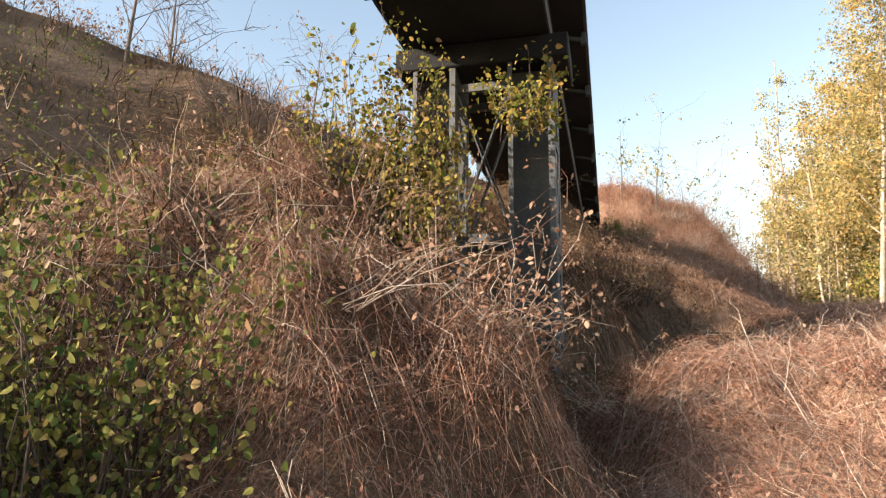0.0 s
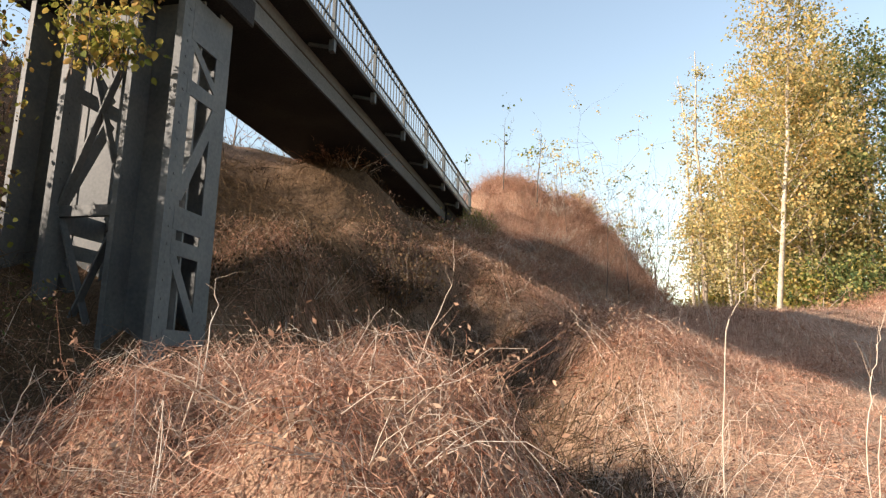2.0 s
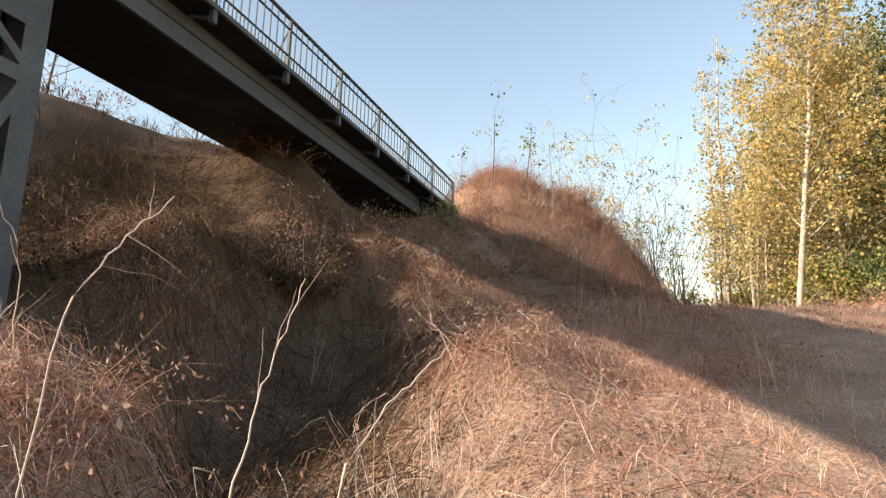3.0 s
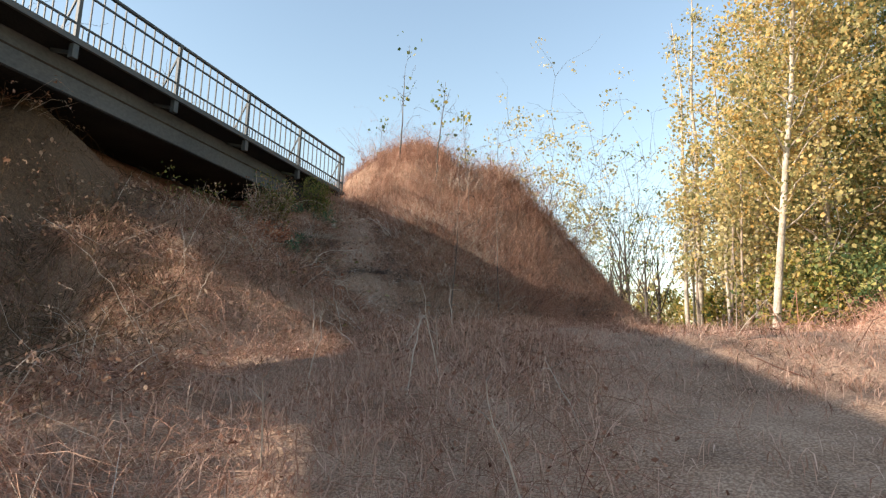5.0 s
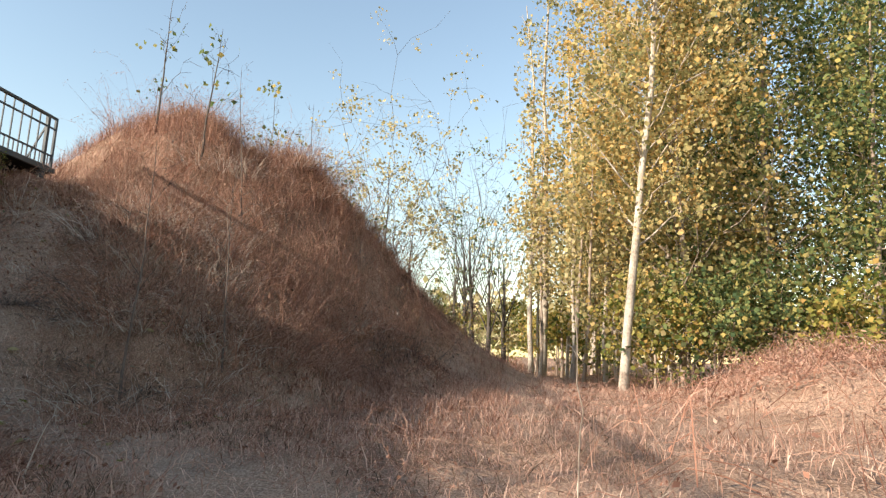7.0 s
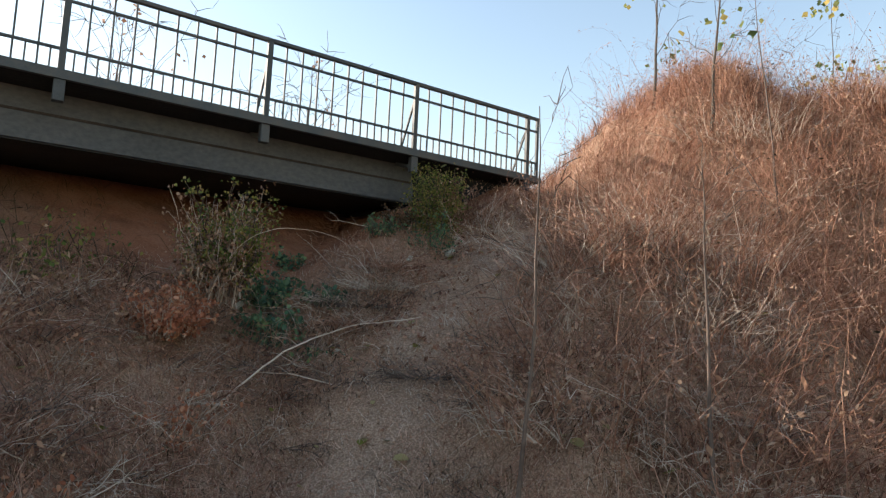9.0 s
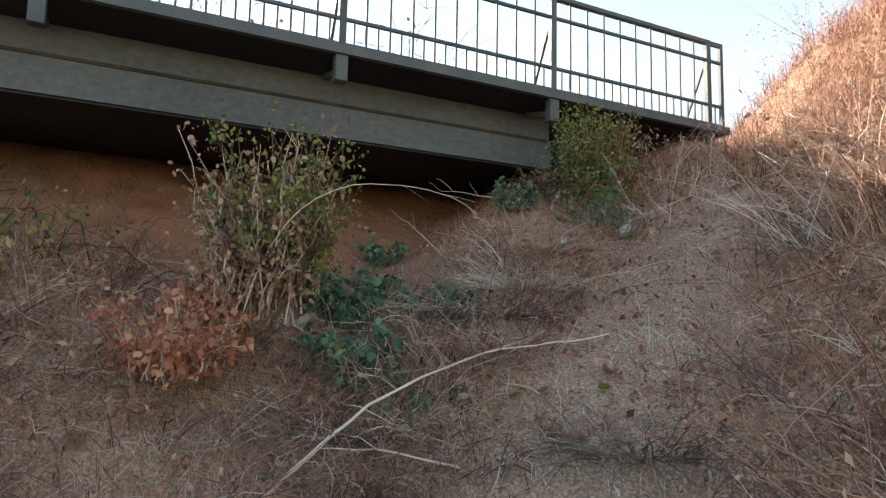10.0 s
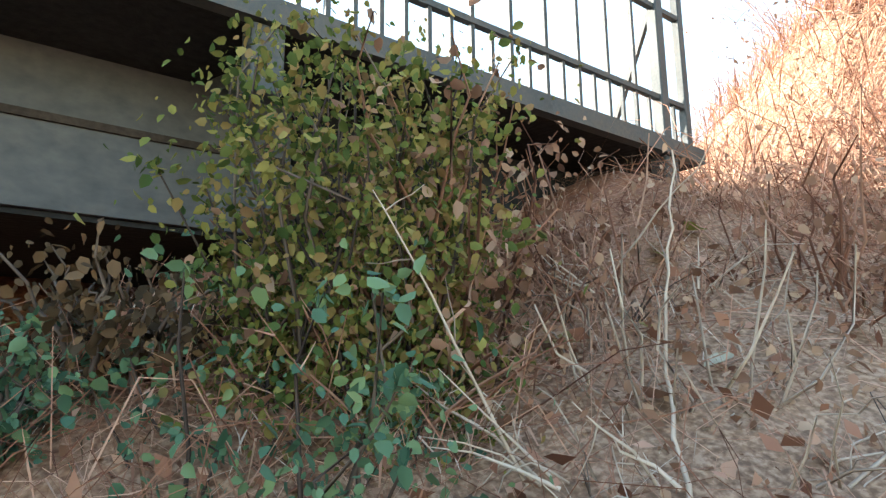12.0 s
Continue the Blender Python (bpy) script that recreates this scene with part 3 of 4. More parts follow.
def close_bank(x, y):
    """1 on the bank right below the bridge's end, where only fine litter lies."""
    return smooth_step(5.2, 4.0, x) * smooth_step(-7.6, -6.4, y) * smooth_step(1.5, 0.2, y)


field("dry_grass", 190000, 3.0, 17.0, -24, 9, 0.24, 0.003, M_STRAW, "pale dry straw grass on the open bank", lambda x, y: bare(x, y) * (0.35 + 0.65 * patch(x, y, 0.9)) * (1 - 0.8 * close_bank(x, y)))
field("dry_grass", 90000, -3.0, 6.5, -22.5, -8, 0.15, 0.0028, M_STRAW, "tangled pale dry grass over low heaps", lambda x, y: 0.6 * (1 - 0.85 * hollow(x, y)) * bare(x, y) * (0.4 + 0.6 * patch(x, y, 1.4, 1)), lean=0.9, curl=1.0)
field("withered_undergrowth", 100000, -3.5, 6.5, -23, -3, 0.16, 0.0035, M_VINE, "red-brown withered creepers matted over the slope", lambda x, y: bare(x, y) * (0.3 + 0.7 * np.clip(scrub(x, y) + 0.3 * patch(x, y), 0, 1)) * (1 - close_bank(x, y)) * (1 - 0.8 * hollow(x, y)), lean=0.9, curl=1.0)
field("withered_undergrowth", 100000, -2.0, 8.0, -5, 9, 0.36, 0.0035, M_VINE, "red-brown withered grass on the embankment", lambda x, y: bare(x, y) * (0.55 + 0.45 * patch(x, y, 1.2, 2)) * (1 - close_bank(x, y)), lean=0.6, curl=0.8)
# shade of hollow and hillside is partly put into these darker plants
field("withered_undergrowth", 85000, -3.6, 4.4, -21, -5.5, 0.34, 0.004, M_DARKVINE, "dark creepers matted below the bridge, darkened further for shade", lambda x, y: np.clip(bare(x, y) + 0.4, 0, 1) * (0.4 + 0.6 * patch(x, y, 1.1, 3)) * np.maximum(hollow(x, y), smooth_step(0.9, 0.2, x)), lean=0.9, curl=1.0)
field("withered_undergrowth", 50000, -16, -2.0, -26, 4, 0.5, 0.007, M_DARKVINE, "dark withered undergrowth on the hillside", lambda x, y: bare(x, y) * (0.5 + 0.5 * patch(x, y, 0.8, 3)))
field("dry_grass", 45000, 8.0, 40.0, -10, 50, 0.32, 0.007, M_STRAW, "dry grass below the poplars", lambda x, y: (0.4 + 0.6 * patch(x, y, 0.6)) * np.clip(smooth_step(16, 18, x) + smooth_step(6, 9, y), 0, 1))
field("dry_grass", 110000, 5.5, 17.0, -13, 7, 0.15, 0.0028, M_STRAW, "short tangled dry grass on the open bank", lambda x, y: bare(x, y) * (0.4 + 0.6 * patch(x, y, 1.3, 5)), lean=1.0, curl=0.9)
field("withered_undergrowth", 60000, 5.5, 17.0, -13, 7, 0.2, 0.0035, M_VINE, "red-brown withered weeds in the open grass", lambda x, y: bare(x, y) * smooth_step(0.45, 0.75, patch(x, y, 1.1, 2) + 0.4 * scrub(x, y)), lean=0.7, curl=0.9)
field("withered_undergrowth", 30000, -12, 9.0, 8, 45, 0.55, 0.012, M_VINE, "withered grass along the embankment", lambda x, y: 0.4 + 0.6 * patch(x, y, 0.6))
field("dry_grass", 14000, 4.6, 7.4, -12.8, -6.2, 0.34, 0.0032, M_STRAW, "calf-high dry grass beside the trail", lambda x, y: smooth_step(0.5, 1.0, trail_distance(x, y)) * (0.4 + 0.6 * patch(x, y, 1.5)), lean=0.35, curl=0.6)


field("withered_undergrowth", 42000, 1.5, 6.4, -8.6, -1.2, 0.24, 0.0028, M_DARKVINE, "dark dry weeds matted on the bank", lambda x, y: smooth_step(0.2, 0.7, trail_distance(x, y)) * (0.35 + 0.65 * patch(x, y, 1.8, 2)), lean=0.8, curl=0.9)
field("withered_undergrowth", 36000, 1.5, 6.8, -9.0, -1.2, 0.2, 0.0026, M_VINE, "red-brown dry weeds matted on the bank", lambda x, y: smooth_step(0.15, 0.6, trail_distance(x, y)) * (0.35 + 0.65 * patch(x, y, 2.1, 4)), lean=0.9, curl=0.9)


def off_trail(x, y, a=0.15, c=0.8, low=0.5):
    return low + (1 - low) * smooth_step(a, c, trail_distance(x, y))


field("withered_undergrowth", 60000, -1.8, 5.0, 0.2, 7.5, 0.5, 0.0035, M_VINE, "tall red-brown withered grass on the mound", lambda x, y: 0.5 + 0.5 * patch(x, y, 1.6, 1), lean=0.4, curl=0.5)
field("straw_litter", 70000, -0.3, 5.4, -7.8, 0.5, 0.2, 0.0017, M_TWIG, "fine dry straw and twig litter lying on the bank", lambda x, y: close_bank(x, y) * (0.3 + 0.7 * patch(x, y, 2.0)) * off_trail(x, y), lean=1.4, curl=0.25, lift=0.02)
field("straw_litter", 60000, -0.3, 5.4, -7.8, 0.5, 0.2, 0.0018, M_VINE, "fine red-brown withered stems lying on the bank", lambda x, y: close_bank(x, y) * (0.25 + 0.75 * patch(x, y, 1.6, 3)) * off_trail(x, y, low=0.85), lean=1.2, curl=0.5, lift=0.015)
field("straw_litter", 30000, -0.3, 5.4, -7.8, 0.20, 0.22, 0.0018, M_DARKVINE, "dark fine stems between the litter", lambda x, y: close_bank(x, y) * patch(x, y, 2.7, 1) * off_trail(x, y, low=0.1), lean=1.0, curl=0.7)
field("straw_litter", 50000, 0.2, 5.4, -7.8, 0.5, 0.28, 0.0018, M_STRAW, "thin dry grass stems standing on the bank", lambda x, y: close_bank(x, y) * patch(x, y, 2.4, 2) * off_trail(x, y, 0.2, 0.7, 0.3), lean=0.8, curl=0.8)
field("straw_litter", 80000, 2.5, 9.0, -9.8, -4.0, 0.18, 0.0023, M_STRAW, "short dry grass beside the trail", lambda x, y: (0.3 + 0.7 * patch(x, y, 2.0, 1)) * off_trail(x, y, 0.1, 0.5, 0.7), lean=0.9, curl=0.7)
field("straw_litter", 16000, 2.5, 9.0, -9.5, -2.0, 0.26, 0.0025, M_DARKVINE, "dark withered weeds beside the trail", lambda x, y: (0.2 + 0.8 * patch(x, y, 1.7, 4)) * off_trail(x, y, 0.2, 0.8, 0.1), lean=0.8, curl=0.8)


def tangle(name, n, x0, x1, y0, y1, length, width, mat, label, keep, arch=0.16, wander=0.6, steps=5):
    """Long curling dry stems that lie over the ground and arch out of it, as thin twisted ribbons."""
    x, y = rng.uniform(x0, x1, n), rng.uniform(y0, y1, n)
    k = rng.random(n) < keep(x, y)
    x, y = x[k], y[k]
    m = len(x)
    a = rng.uniform(0, 2 * np.pi, m)
    ds = length * rng.uniform(0.5, 1.4, m) / (steps - 1)
    turn = rng.normal(0, 0.25, m)
    up = arch * rng.random(m) ** 1.5 * 2
    off = rng.random(m) * 0.05
    line = np.zeros((m, steps, 3))
    for i in range(steps):
        u = i / (steps - 1)
        line[:, i] = np.stack([x, y, rough_ground(x, y) + 0.015 + off + up * math.sin(math.pi * min(1.0, u * 1.25)) + rng.normal(0, 0.012, m)], 1)
        a = a + turn + rng.normal(0, wander, m)
        x, y = x + ds * np.cos(a), y + ds * np.sin(a)
    t = np.gradient(line, axis=1)
    side = np.cross(t, rng.normal(size=(m, 1, 3)))
    side /= np.linalg.norm(side, axis=2)[:, :, None] + 1e-9
    w = (width * rng.uniform(0.5, 1.4, m))[:, None, None] * np.linspace(1.0, 0.35, steps)[None, :, None]
    v = np.stack([line - side * w, line + side * w], 2).reshape(-1, 3)
    q = np.arange(steps - 1)[:, None] * 2 + np.array([[0, 1, 3, 2]])
    f = (np.arange(m)[:, None, None] * 2 * steps + q[None]).reshape(-1, 4)
    return tagged(raw_mesh(name, v, f, mat), label, "creeper", kind="stuff")


def heaped(x, y, low=0.25):
    low = low * (1 - 0.8 * hollow(x, y))
    return np.clip(low + 1.3 * scrub(x, y), 0, 1) * smooth_step(0.15, 0.7, trail_distance(x, y))


tangle("creeper_tangle", 30000, -3.5, 6.6, -22.5, -12.0, 0.9, 0.002, M_VINE, "red-brown withered creepers sprawling over scrub heaps", lambda x, y: heaped(x, y) * bare(x, y))
tangle("creeper_tangle", 8000, -3.5, 6.6, -22.5, -12.0, 1.0, 0.0015, M_TWIG, "pale curling dry stems over the scrub heaps", lambda x, y: heaped(x, y, 0.15) * bare(x, y), arch=0.22)
tangle("creeper_tangle", 16000, 0.0, 7.6, -13.0, -5.0, 0.7, 0.0017, M_VINE, "red-brown withered creepers matted over the slope", lambda x, y: heaped(x, y, 0.35) * bare(x, y), arch=0.14)
# these stems take part of the hollow's shade as colour
tangle("creeper_tangle", 12000, -3.4, 4.4, -16.8, -5.5, 0.8, 0.004, M_DARKVINE, "dark creepers sprawling below the bridge, darkened further for shade", lambda x, y: bare(x, y) * np.maximum(hollow(x, y), smooth_step(1.0, 0.3, x)), arch=0.2)
tangle("creeper_tangle", 12000, 0.2, 6.5, -0.6, 7.0, 0.9, 0.0026, M_VINE, "rust-brown dry stems tangled over the mound", lambda x, y: bare(x, y) * smooth_step(0.3, 0.9, trail_distance(x, y)), arch=0.25)
tangle("creeper_tangle", 12000, 0.2, 5.2, -7.0, -0.3, 0.4, 0.0013, M_VINE, "fine wiry red-brown stems tangled over the bank", lambda x, y: 0.3 + 0.7 * smooth_step(0.1, 0.6, trail_distance(x, y)), arch=0.1, wander=0.8)
tangle("creeper_tangle", 6000, 8.5, 17.5, -9.0, 3.0, 0.9, 0.004, M_VINE, "red-brown dry weeds over the low heaps", lambda x, y: heaped(x, y, 0.1), arch=0.25)


def leaf_litter(n, x0, x1, y0, y1, size, mat, label, keep, lift=0.12):
    """Small withered leaves caught in the stems over the ground."""
    x, y = rng.uniform(x0, x1, n), rng.uniform(y0, y1, n)
    k = rng.random(n) < keep(x, y)
    x, y = x[k], y[k]
    knot = np.arange(len(x)) // 12 * 12
    x, y = x[knot] + rng.normal(0, 0.09, len(x)), y[knot] + rng.normal(0, 0.09, len(x))
    z = rough_ground(x, y) + lift * rng.random(len(x)) ** 1.5
    v, f = leaf_cards(np.stack([x, y, z], 1), size, 0.5, 0.6, True)
    return tagged(raw_mesh("leaf_litter", v, f, mat), label, "leaves", kind="stuff")


leaf_litter(70000, -4.0, 6.6, -22.5, -12.0, 0.04, M_VINE, "withered red-brown leaves caught in the creepers", lambda x, y: heaped(x, y, 0.2) * bare(x, y))
leaf_litter(22000, -4.0, 6.6, -22.5, -12.0, 0.045, M_ORANGELEAF, "rusty orange withered leaves caught in the creepers", lambda x, y: heaped(x, y, 0.05) * bare(x, y) * smooth_step(0.45, 0.8, patch(x, y, 1.9, 2)))
leaf_litter(32000, 0.0, 7.6, -13.0, -4.5, 0.036, M_VINE, "withered leaves caught in the dry stems", lambda x, y: heaped(x, y, 0.3) * bare(x, y))
leaf_litter(30000, 0.2, 6.8, -3.5, 7.5, 0.045, M_VINE, "withered rust-brown leaves over the mound", lambda x, y: bare(x, y))
leaf_litter(14000, -9.0, -1.5, -24.5, -15.0, 0.06, M_OLIVELEAF, "dull olive leaves among the dark undergrowth", lambda x, y: patch(x, y, 1.2, 1), 0.4)
leaf_litter(16000, 8.5, 17.5, -9.0, 4.0, 0.05, M_VINE, "withered leaves on the low weed heaps", lambda x, y: heaped(x, y, 0.1), 0.3)
leaf_litter(16000, 0.2, 5.2, -7.2, -0.3, 0.026, M_BROWNLEAF, "crumbled dry leaves on the bank", lambda x, y: 0.35 + 0.65 * patch(x, y, 2.2, 1), 0.05)


# ---------------------------------------------------------------- dry bushes
def dry_bush(x, y, h, r, n_twig, n_leaf, twig_mat, leaf_mat, label, leaf=0.05, upright=0.5, name="dry_bush", group="", base=None, category="bush"):
    z = float(rough_ground(x, y)) - 0.05 if base is None else base
    t = thing(name, (x, y, z), label, category, group)
    tb = Tubes(3)
    tips = []
    for i in range(int(n_twig * 0.48)):
        a = rng.uniform(0, 2 * np.pi)
        rr = r * math.sqrt(rng.random()) * 0.7
        p = (rr * math.cos(a), rr * math.sin(a), 0)
        d = (math.cos(a) * (1 - upright) + rng.normal(0, 0.35), math.sin(a) * (1 - upright) + rng.normal(0, 0.35), upright + 0.35)
        ln = h * rng.uniform(0.5, 1.15)
        pts = arc(p, d, ln, sag=rng.uniform(0.0, 0.7) * (1 - 0.6 * upright), steps=4, wob=0.05)
        tb.add(pts, 0.0034 * rng.uniform(0.6, 1.5), 0.001)
        tips.append(pts)
        for k in range(1 + i % 2):
            q = pts[rng.integers(1, 4)]
            sub = arc(q, rng.normal(0, 1, 3) + np.array([0, 0, 0.4]), ln * rng.uniform(0.15, 0.4), 0.3, 3, 0.08)
            tb.add(sub, 0.002, 0.0008)
            tips.append(sub)
    tagged(tb.done("twig_tangle", twig_mat, t), kind="stuff")
    n_leaf = int(n_leaf * 0.65)
    if n_leaf:
        ch = np.array([tips[i][rng.integers(1, len(tips[i]))] for i in rng.integers(0, len(tips), n_leaf)])
        v, f = leaf_cards(ch + rng.normal(0, 0.04, ch.shape), leaf * 1.05, 0.6, 0.42, True)
        tagged(raw_mesh("foliage", v, f, leaf_mat, t), kind="stuff")
    return t


for hx, hy, hh, hs in HEAPS:
    far = hx > 9 or hx < -4
    for k in range(3 if not far else 6):
        a = rng.uniform(0, 2 * np.pi)
        bx, by = hx + hs * 0.8 * math.cos(a) * rng.random(), hy + hs * 0.8 * math.sin(a) * rng.random()
        if trail_distance(np.array(bx), np.array(by)) < 1.0:
            continue
        dry_bush(bx, by, 0.45 + 0.35 * hh, hs * 0.8, 52, 360, M_TWIG if k == 0 else M_VINE, M_BROWNLEAF, "low tangle of dry brown creepers and withered leaves", 0.045, 0.25, group="dry tangles on the bank")
for i in range(250):
    x, y = rng.uniform(0.5, 5.2), rng.uniform(-7.2, -1.2)
    if trail_distance(np.array(x), np.array(y)) < 0.22 or (x < 0.9 and y < -3):
        continue
    hb = rng.uniform(0.25, 0.55) if trail_distance(np.array(x), np.array(y)) > 0.8 else rng.uniform(0.16, 0.3)
    dry_bush(x, y, hb, 0.4, 62, 50, (M_TWIG, M_VINE, M_DARKTWIG)[i % 3], M_BROWNLEAF, "small tangle of bare dry weed stems on the bank", 0.028, 0.35, name="dry_weed", group="dry weeds on the bank", category="weed")
for i in range(110):
    x, y = rng.uniform(0.7, 3.6), rng.uniform(-6.4, -2.2)
    if trail_distance(np.array(x), np.array(y)) < 0.3 or x < 0.9 and y < -3:
        continue
    dry_bush(x, y, rng.uniform(0.22, 0.42), 0.34, 46, 30, (M_VINE, M_TWIG, M_VINE, M_DARKTWIG)[i % 4], M_BROWNLEAF, "low wiry tangle of withered red-brown stems", 0.026, 0.15, name="dry_weed", group="dry weeds on the bank", category="weed")
for x, y, h in ((4.1, -16.7, 1.0), (4.6, -15.8, 0.9), (4.9, -16.3, 0.8), (4.6, -14.6, 0.8), (3.7, -15.6, 1.0)):
    dry_bush(x, y, h, 0.55, 60, 260, M_TWIG, M_BROWNLEAF, "upright pale dry stalks with few withered leaves", 0.035, 0.75, group="dry tangles on the bank")
for x, y, h in ((4.0, -3.5, 1.2), (4.5, -2.7, 1.3), (3.5, -2.9, 1.1), (3.1, -2.1, 1.3), (2.5, -1.2, 1.3), (3.7, -1.3, 1.5), (4.7, -1.5, 1.4), (5.0, -3.1, 1.0), (3.2, -0.4, 1.5), (4.3, -0.2, 1.4), (5.1, -0.5, 1.2), (2.2, 0.2, 1.4), (1.2, 0.6, 1.2), (5.4, 0.9, 1.2), (4.4, 1.2, 1.4)):
    dry_bush(x, y, h, 0.75, 120, 420, M_VINE, M_BROWNLEAF, "rust-brown leafless bush on the bank", 0.024, 0.6, group="rust-brown bushes on the mound")
# bushes on the mound at the bridge's end
for i in range(46):
    a, b = rng.uniform(-0.4, 6.0), rng.uniform(-2.8, 7.0)
    if trail_distance(np.array(a), np.array(b)) < 1.3 or math.hypot(a - 2.2, b - 2.5) > 4.6:
        continue
    dry_bush(a, b, rng.uniform(0.9, 1.5), 0.8, 62, 560, M_VINE, M_BROWNLEAF, "rust-brown leafless bush on the mound by the railing", 0.029, 0.6, group="rust-brown bushes on the mound")
for i in range(36):
    a, b = rng.uniform(-0.6, 4.6), rng.uniform(0.9, 5.2)
    dry_bush(a, b, rng.uniform(0.8, 1.4), 0.8, 58, 480, M_VINE, M_BROWNLEAF, "rust-brown leafless bush on the mound by the railing", 0.029, 0.6, group="rust-brown bushes on the mound")
# bushes coloured dark to stand for shaded brush and gaps on the mound
for i in range(26):
    a, b = rng.uniform(2.0, 6.6), rng.uniform(-3.0, 7.5)
    if trail_distance(np.array(a), np.array(b)) < 1.2:
        continue
    dry_bush(a, b, rng.uniform(0.6, 1.2), 0.7, 70, 160, M_DARKTWIG, M_DARKVINE, "woody bush with few withered leaves, darkened as shaded brush", 0.045, 0.55, group="dark woody bushes on the mound")
# unseen bushes added on the spur, there to block the low sun
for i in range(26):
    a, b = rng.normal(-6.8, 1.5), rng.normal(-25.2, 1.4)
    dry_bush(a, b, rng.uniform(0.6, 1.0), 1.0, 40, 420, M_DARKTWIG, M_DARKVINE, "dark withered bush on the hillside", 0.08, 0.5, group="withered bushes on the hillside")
for i in range(20):
    a, b = rng.uniform(2.2, 5.6), rng.uniform(-2.6, 3.2)
    dry_bush(a, b, rng.uniform(0.7, 1.15), 0.6, 130, 120, M_TWIG if i % 2 else M_VINE, M_BROWNLEAF, "pale wiry leafless bush on the mound", 0.026, 0.45, group="pale wiry bushes on the mound")
# bushes along the embankment and hillside
for i in range(26):
    a, b = rng.uniform(-1.5, 5.0), rng.uniform(8, 34)
    dry_bush(a, b, rng.uniform(0.8, 1.6), 1.2, 36, 260, M_VINE, M_BROWNLEAF if i % 3 else M_GREENLEAF, "dull brown bush along the embankment", 0.07, 0.5, group="bushes along the embankment")
for i in range(34):
    b = rng.uniform(-26, 2)
    a = rng.uniform(-16, -4.0)
    dry_bush(a, b, rng.uniform(0.8, 1.7), 1.2, 36, 260, M_DARKTWIG, M_BROWNLEAF, "dark withered bush on the hillside", 0.07, 0.5, group="withered bushes on the hillside")

for i in range(15):
    b = -17.5 + 9.0 * (i + rng.random()) / 15
    dry_bush(-3.2 + (b + 7.0) * 0.85 - rng.uniform(0, 0.8), b, rng.uniform(0.55, 0.85), 0.9, 46, 500, M_DARKTWIG, M_BROWNLEAF, "dark withered bush on the hill crest", 0.075, 0.5, group="withered bushes on the hillside")

for x, y, h in ((4.6, 6.6, 1.7), (5.4, 7.4, 1.9), (6.2, 8.2, 1.8), (5.0, 8.8, 2.1), (6.9, 9.3, 1.6), (5.9, 10.2, 2.0), (4.4, 10.0, 2.0), (6.6, 6.9, 1.2)):
    dry_bush(x, y, h, 1.1, 60, 900, M_DARKTWIG, M_GREENLEAF if h > 1.75 else M_BROWNLEAF, "dull green and brown bush on the shaded side of the mound", 0.07, 0.55, group="bushes along the embankment")


# ---------------------------------------------------------------- trees
def tree(name, x, y, h, lean, r0, leaves, leaf_mat, bark, label, limbs=16, low=0.2, leaf=0.085, spread=1.5, rise=1.0, jitter=0.3, group="", twigs=3, category="tree", fork=False):
    z = float(rough_ground(x, y)) - 0.1
    t = thing(name, (x, y, z), label, category, group)
    k = 10
    s = np.linspace(0, 1, k)
    bend = rng.normal(0, 0.012 * h, (k, 2)).cumsum(0) * 0.35
    bend[0] = 0
    trunk = np.stack([lean[0] * s * h + bend[:, 0], lean[1] * s * h + bend[:, 1], s * h], 1) * (0.5 if fork else 1.0)
    tb = Tubes(8)
    tb.add(trunk, r0, r0 * 0.16)
    tb.done("trunk", bark, t)
    lb = Tubes(4)
    spots = []
    for i in range(limbs):
        u = low + (0.97 - low) * (i + rng.random()) / limbs
        p = np.array([np.interp(u, s, trunk[:, j]) for j in range(3)])
        a = i * 2.4 + rng.normal(0, 0.4)
        ln = spread * (1.25 - 0.85 * u) * rng.uniform(0.7, 1.25)
        if fork:
            ln = h * rng.uniform(0.35, 0.6)
        pts = arc(p, (math.cos(a), math.sin(a), rise * rng.uniform(0.6, 1.4)), ln, rng.uniform(-0.15, 0.15), 6, 0.05)
        lb.add(pts, r0 * 0.28 * (1.2 - u), min(0.006, r0 * 0.1))
        spots.append(pts[2:])
        for q in range(twigs):
            st = pts[rng.integers(2, 6)]
            sub = arc(st, rng.normal(0, 1, 3) + np.array([math.cos(a) * 0.6, math.sin(a) * 0.6, 0.5]), ln * rng.uniform(0.25, 0.5), 0.1, 4, 0.08)
            lb.add(sub, min(0.008, r0 * 0.2), min(0.003, r0 * 0.08), 3)
            spots.append(sub[1:])
    tagged(lb.done("branchwork", bark, t), kind="stuff")
    if leaves:
        al = np.concatenate(spots)
        sprays = max(6, leaves // 16)
        heart = al[rng.integers(0, len(al), sprays)] + rng.normal(0, jitter * 0.75, (sprays, 3))
        c = heart[rng.integers(0, sprays, leaves)] + rng.normal(0, 0.11 + 0.25 * jitter, (leaves, 3)) * np.array([1, 1, 0.8])
        v, f = leaf_cards(c, leaf * 1.15, 0.7, 0.95, True)
        tagged(raw_mesh("crown", v, f, leaf_mat, t, label="loose crown of small autumn leaves"), kind="stuff")
    return t


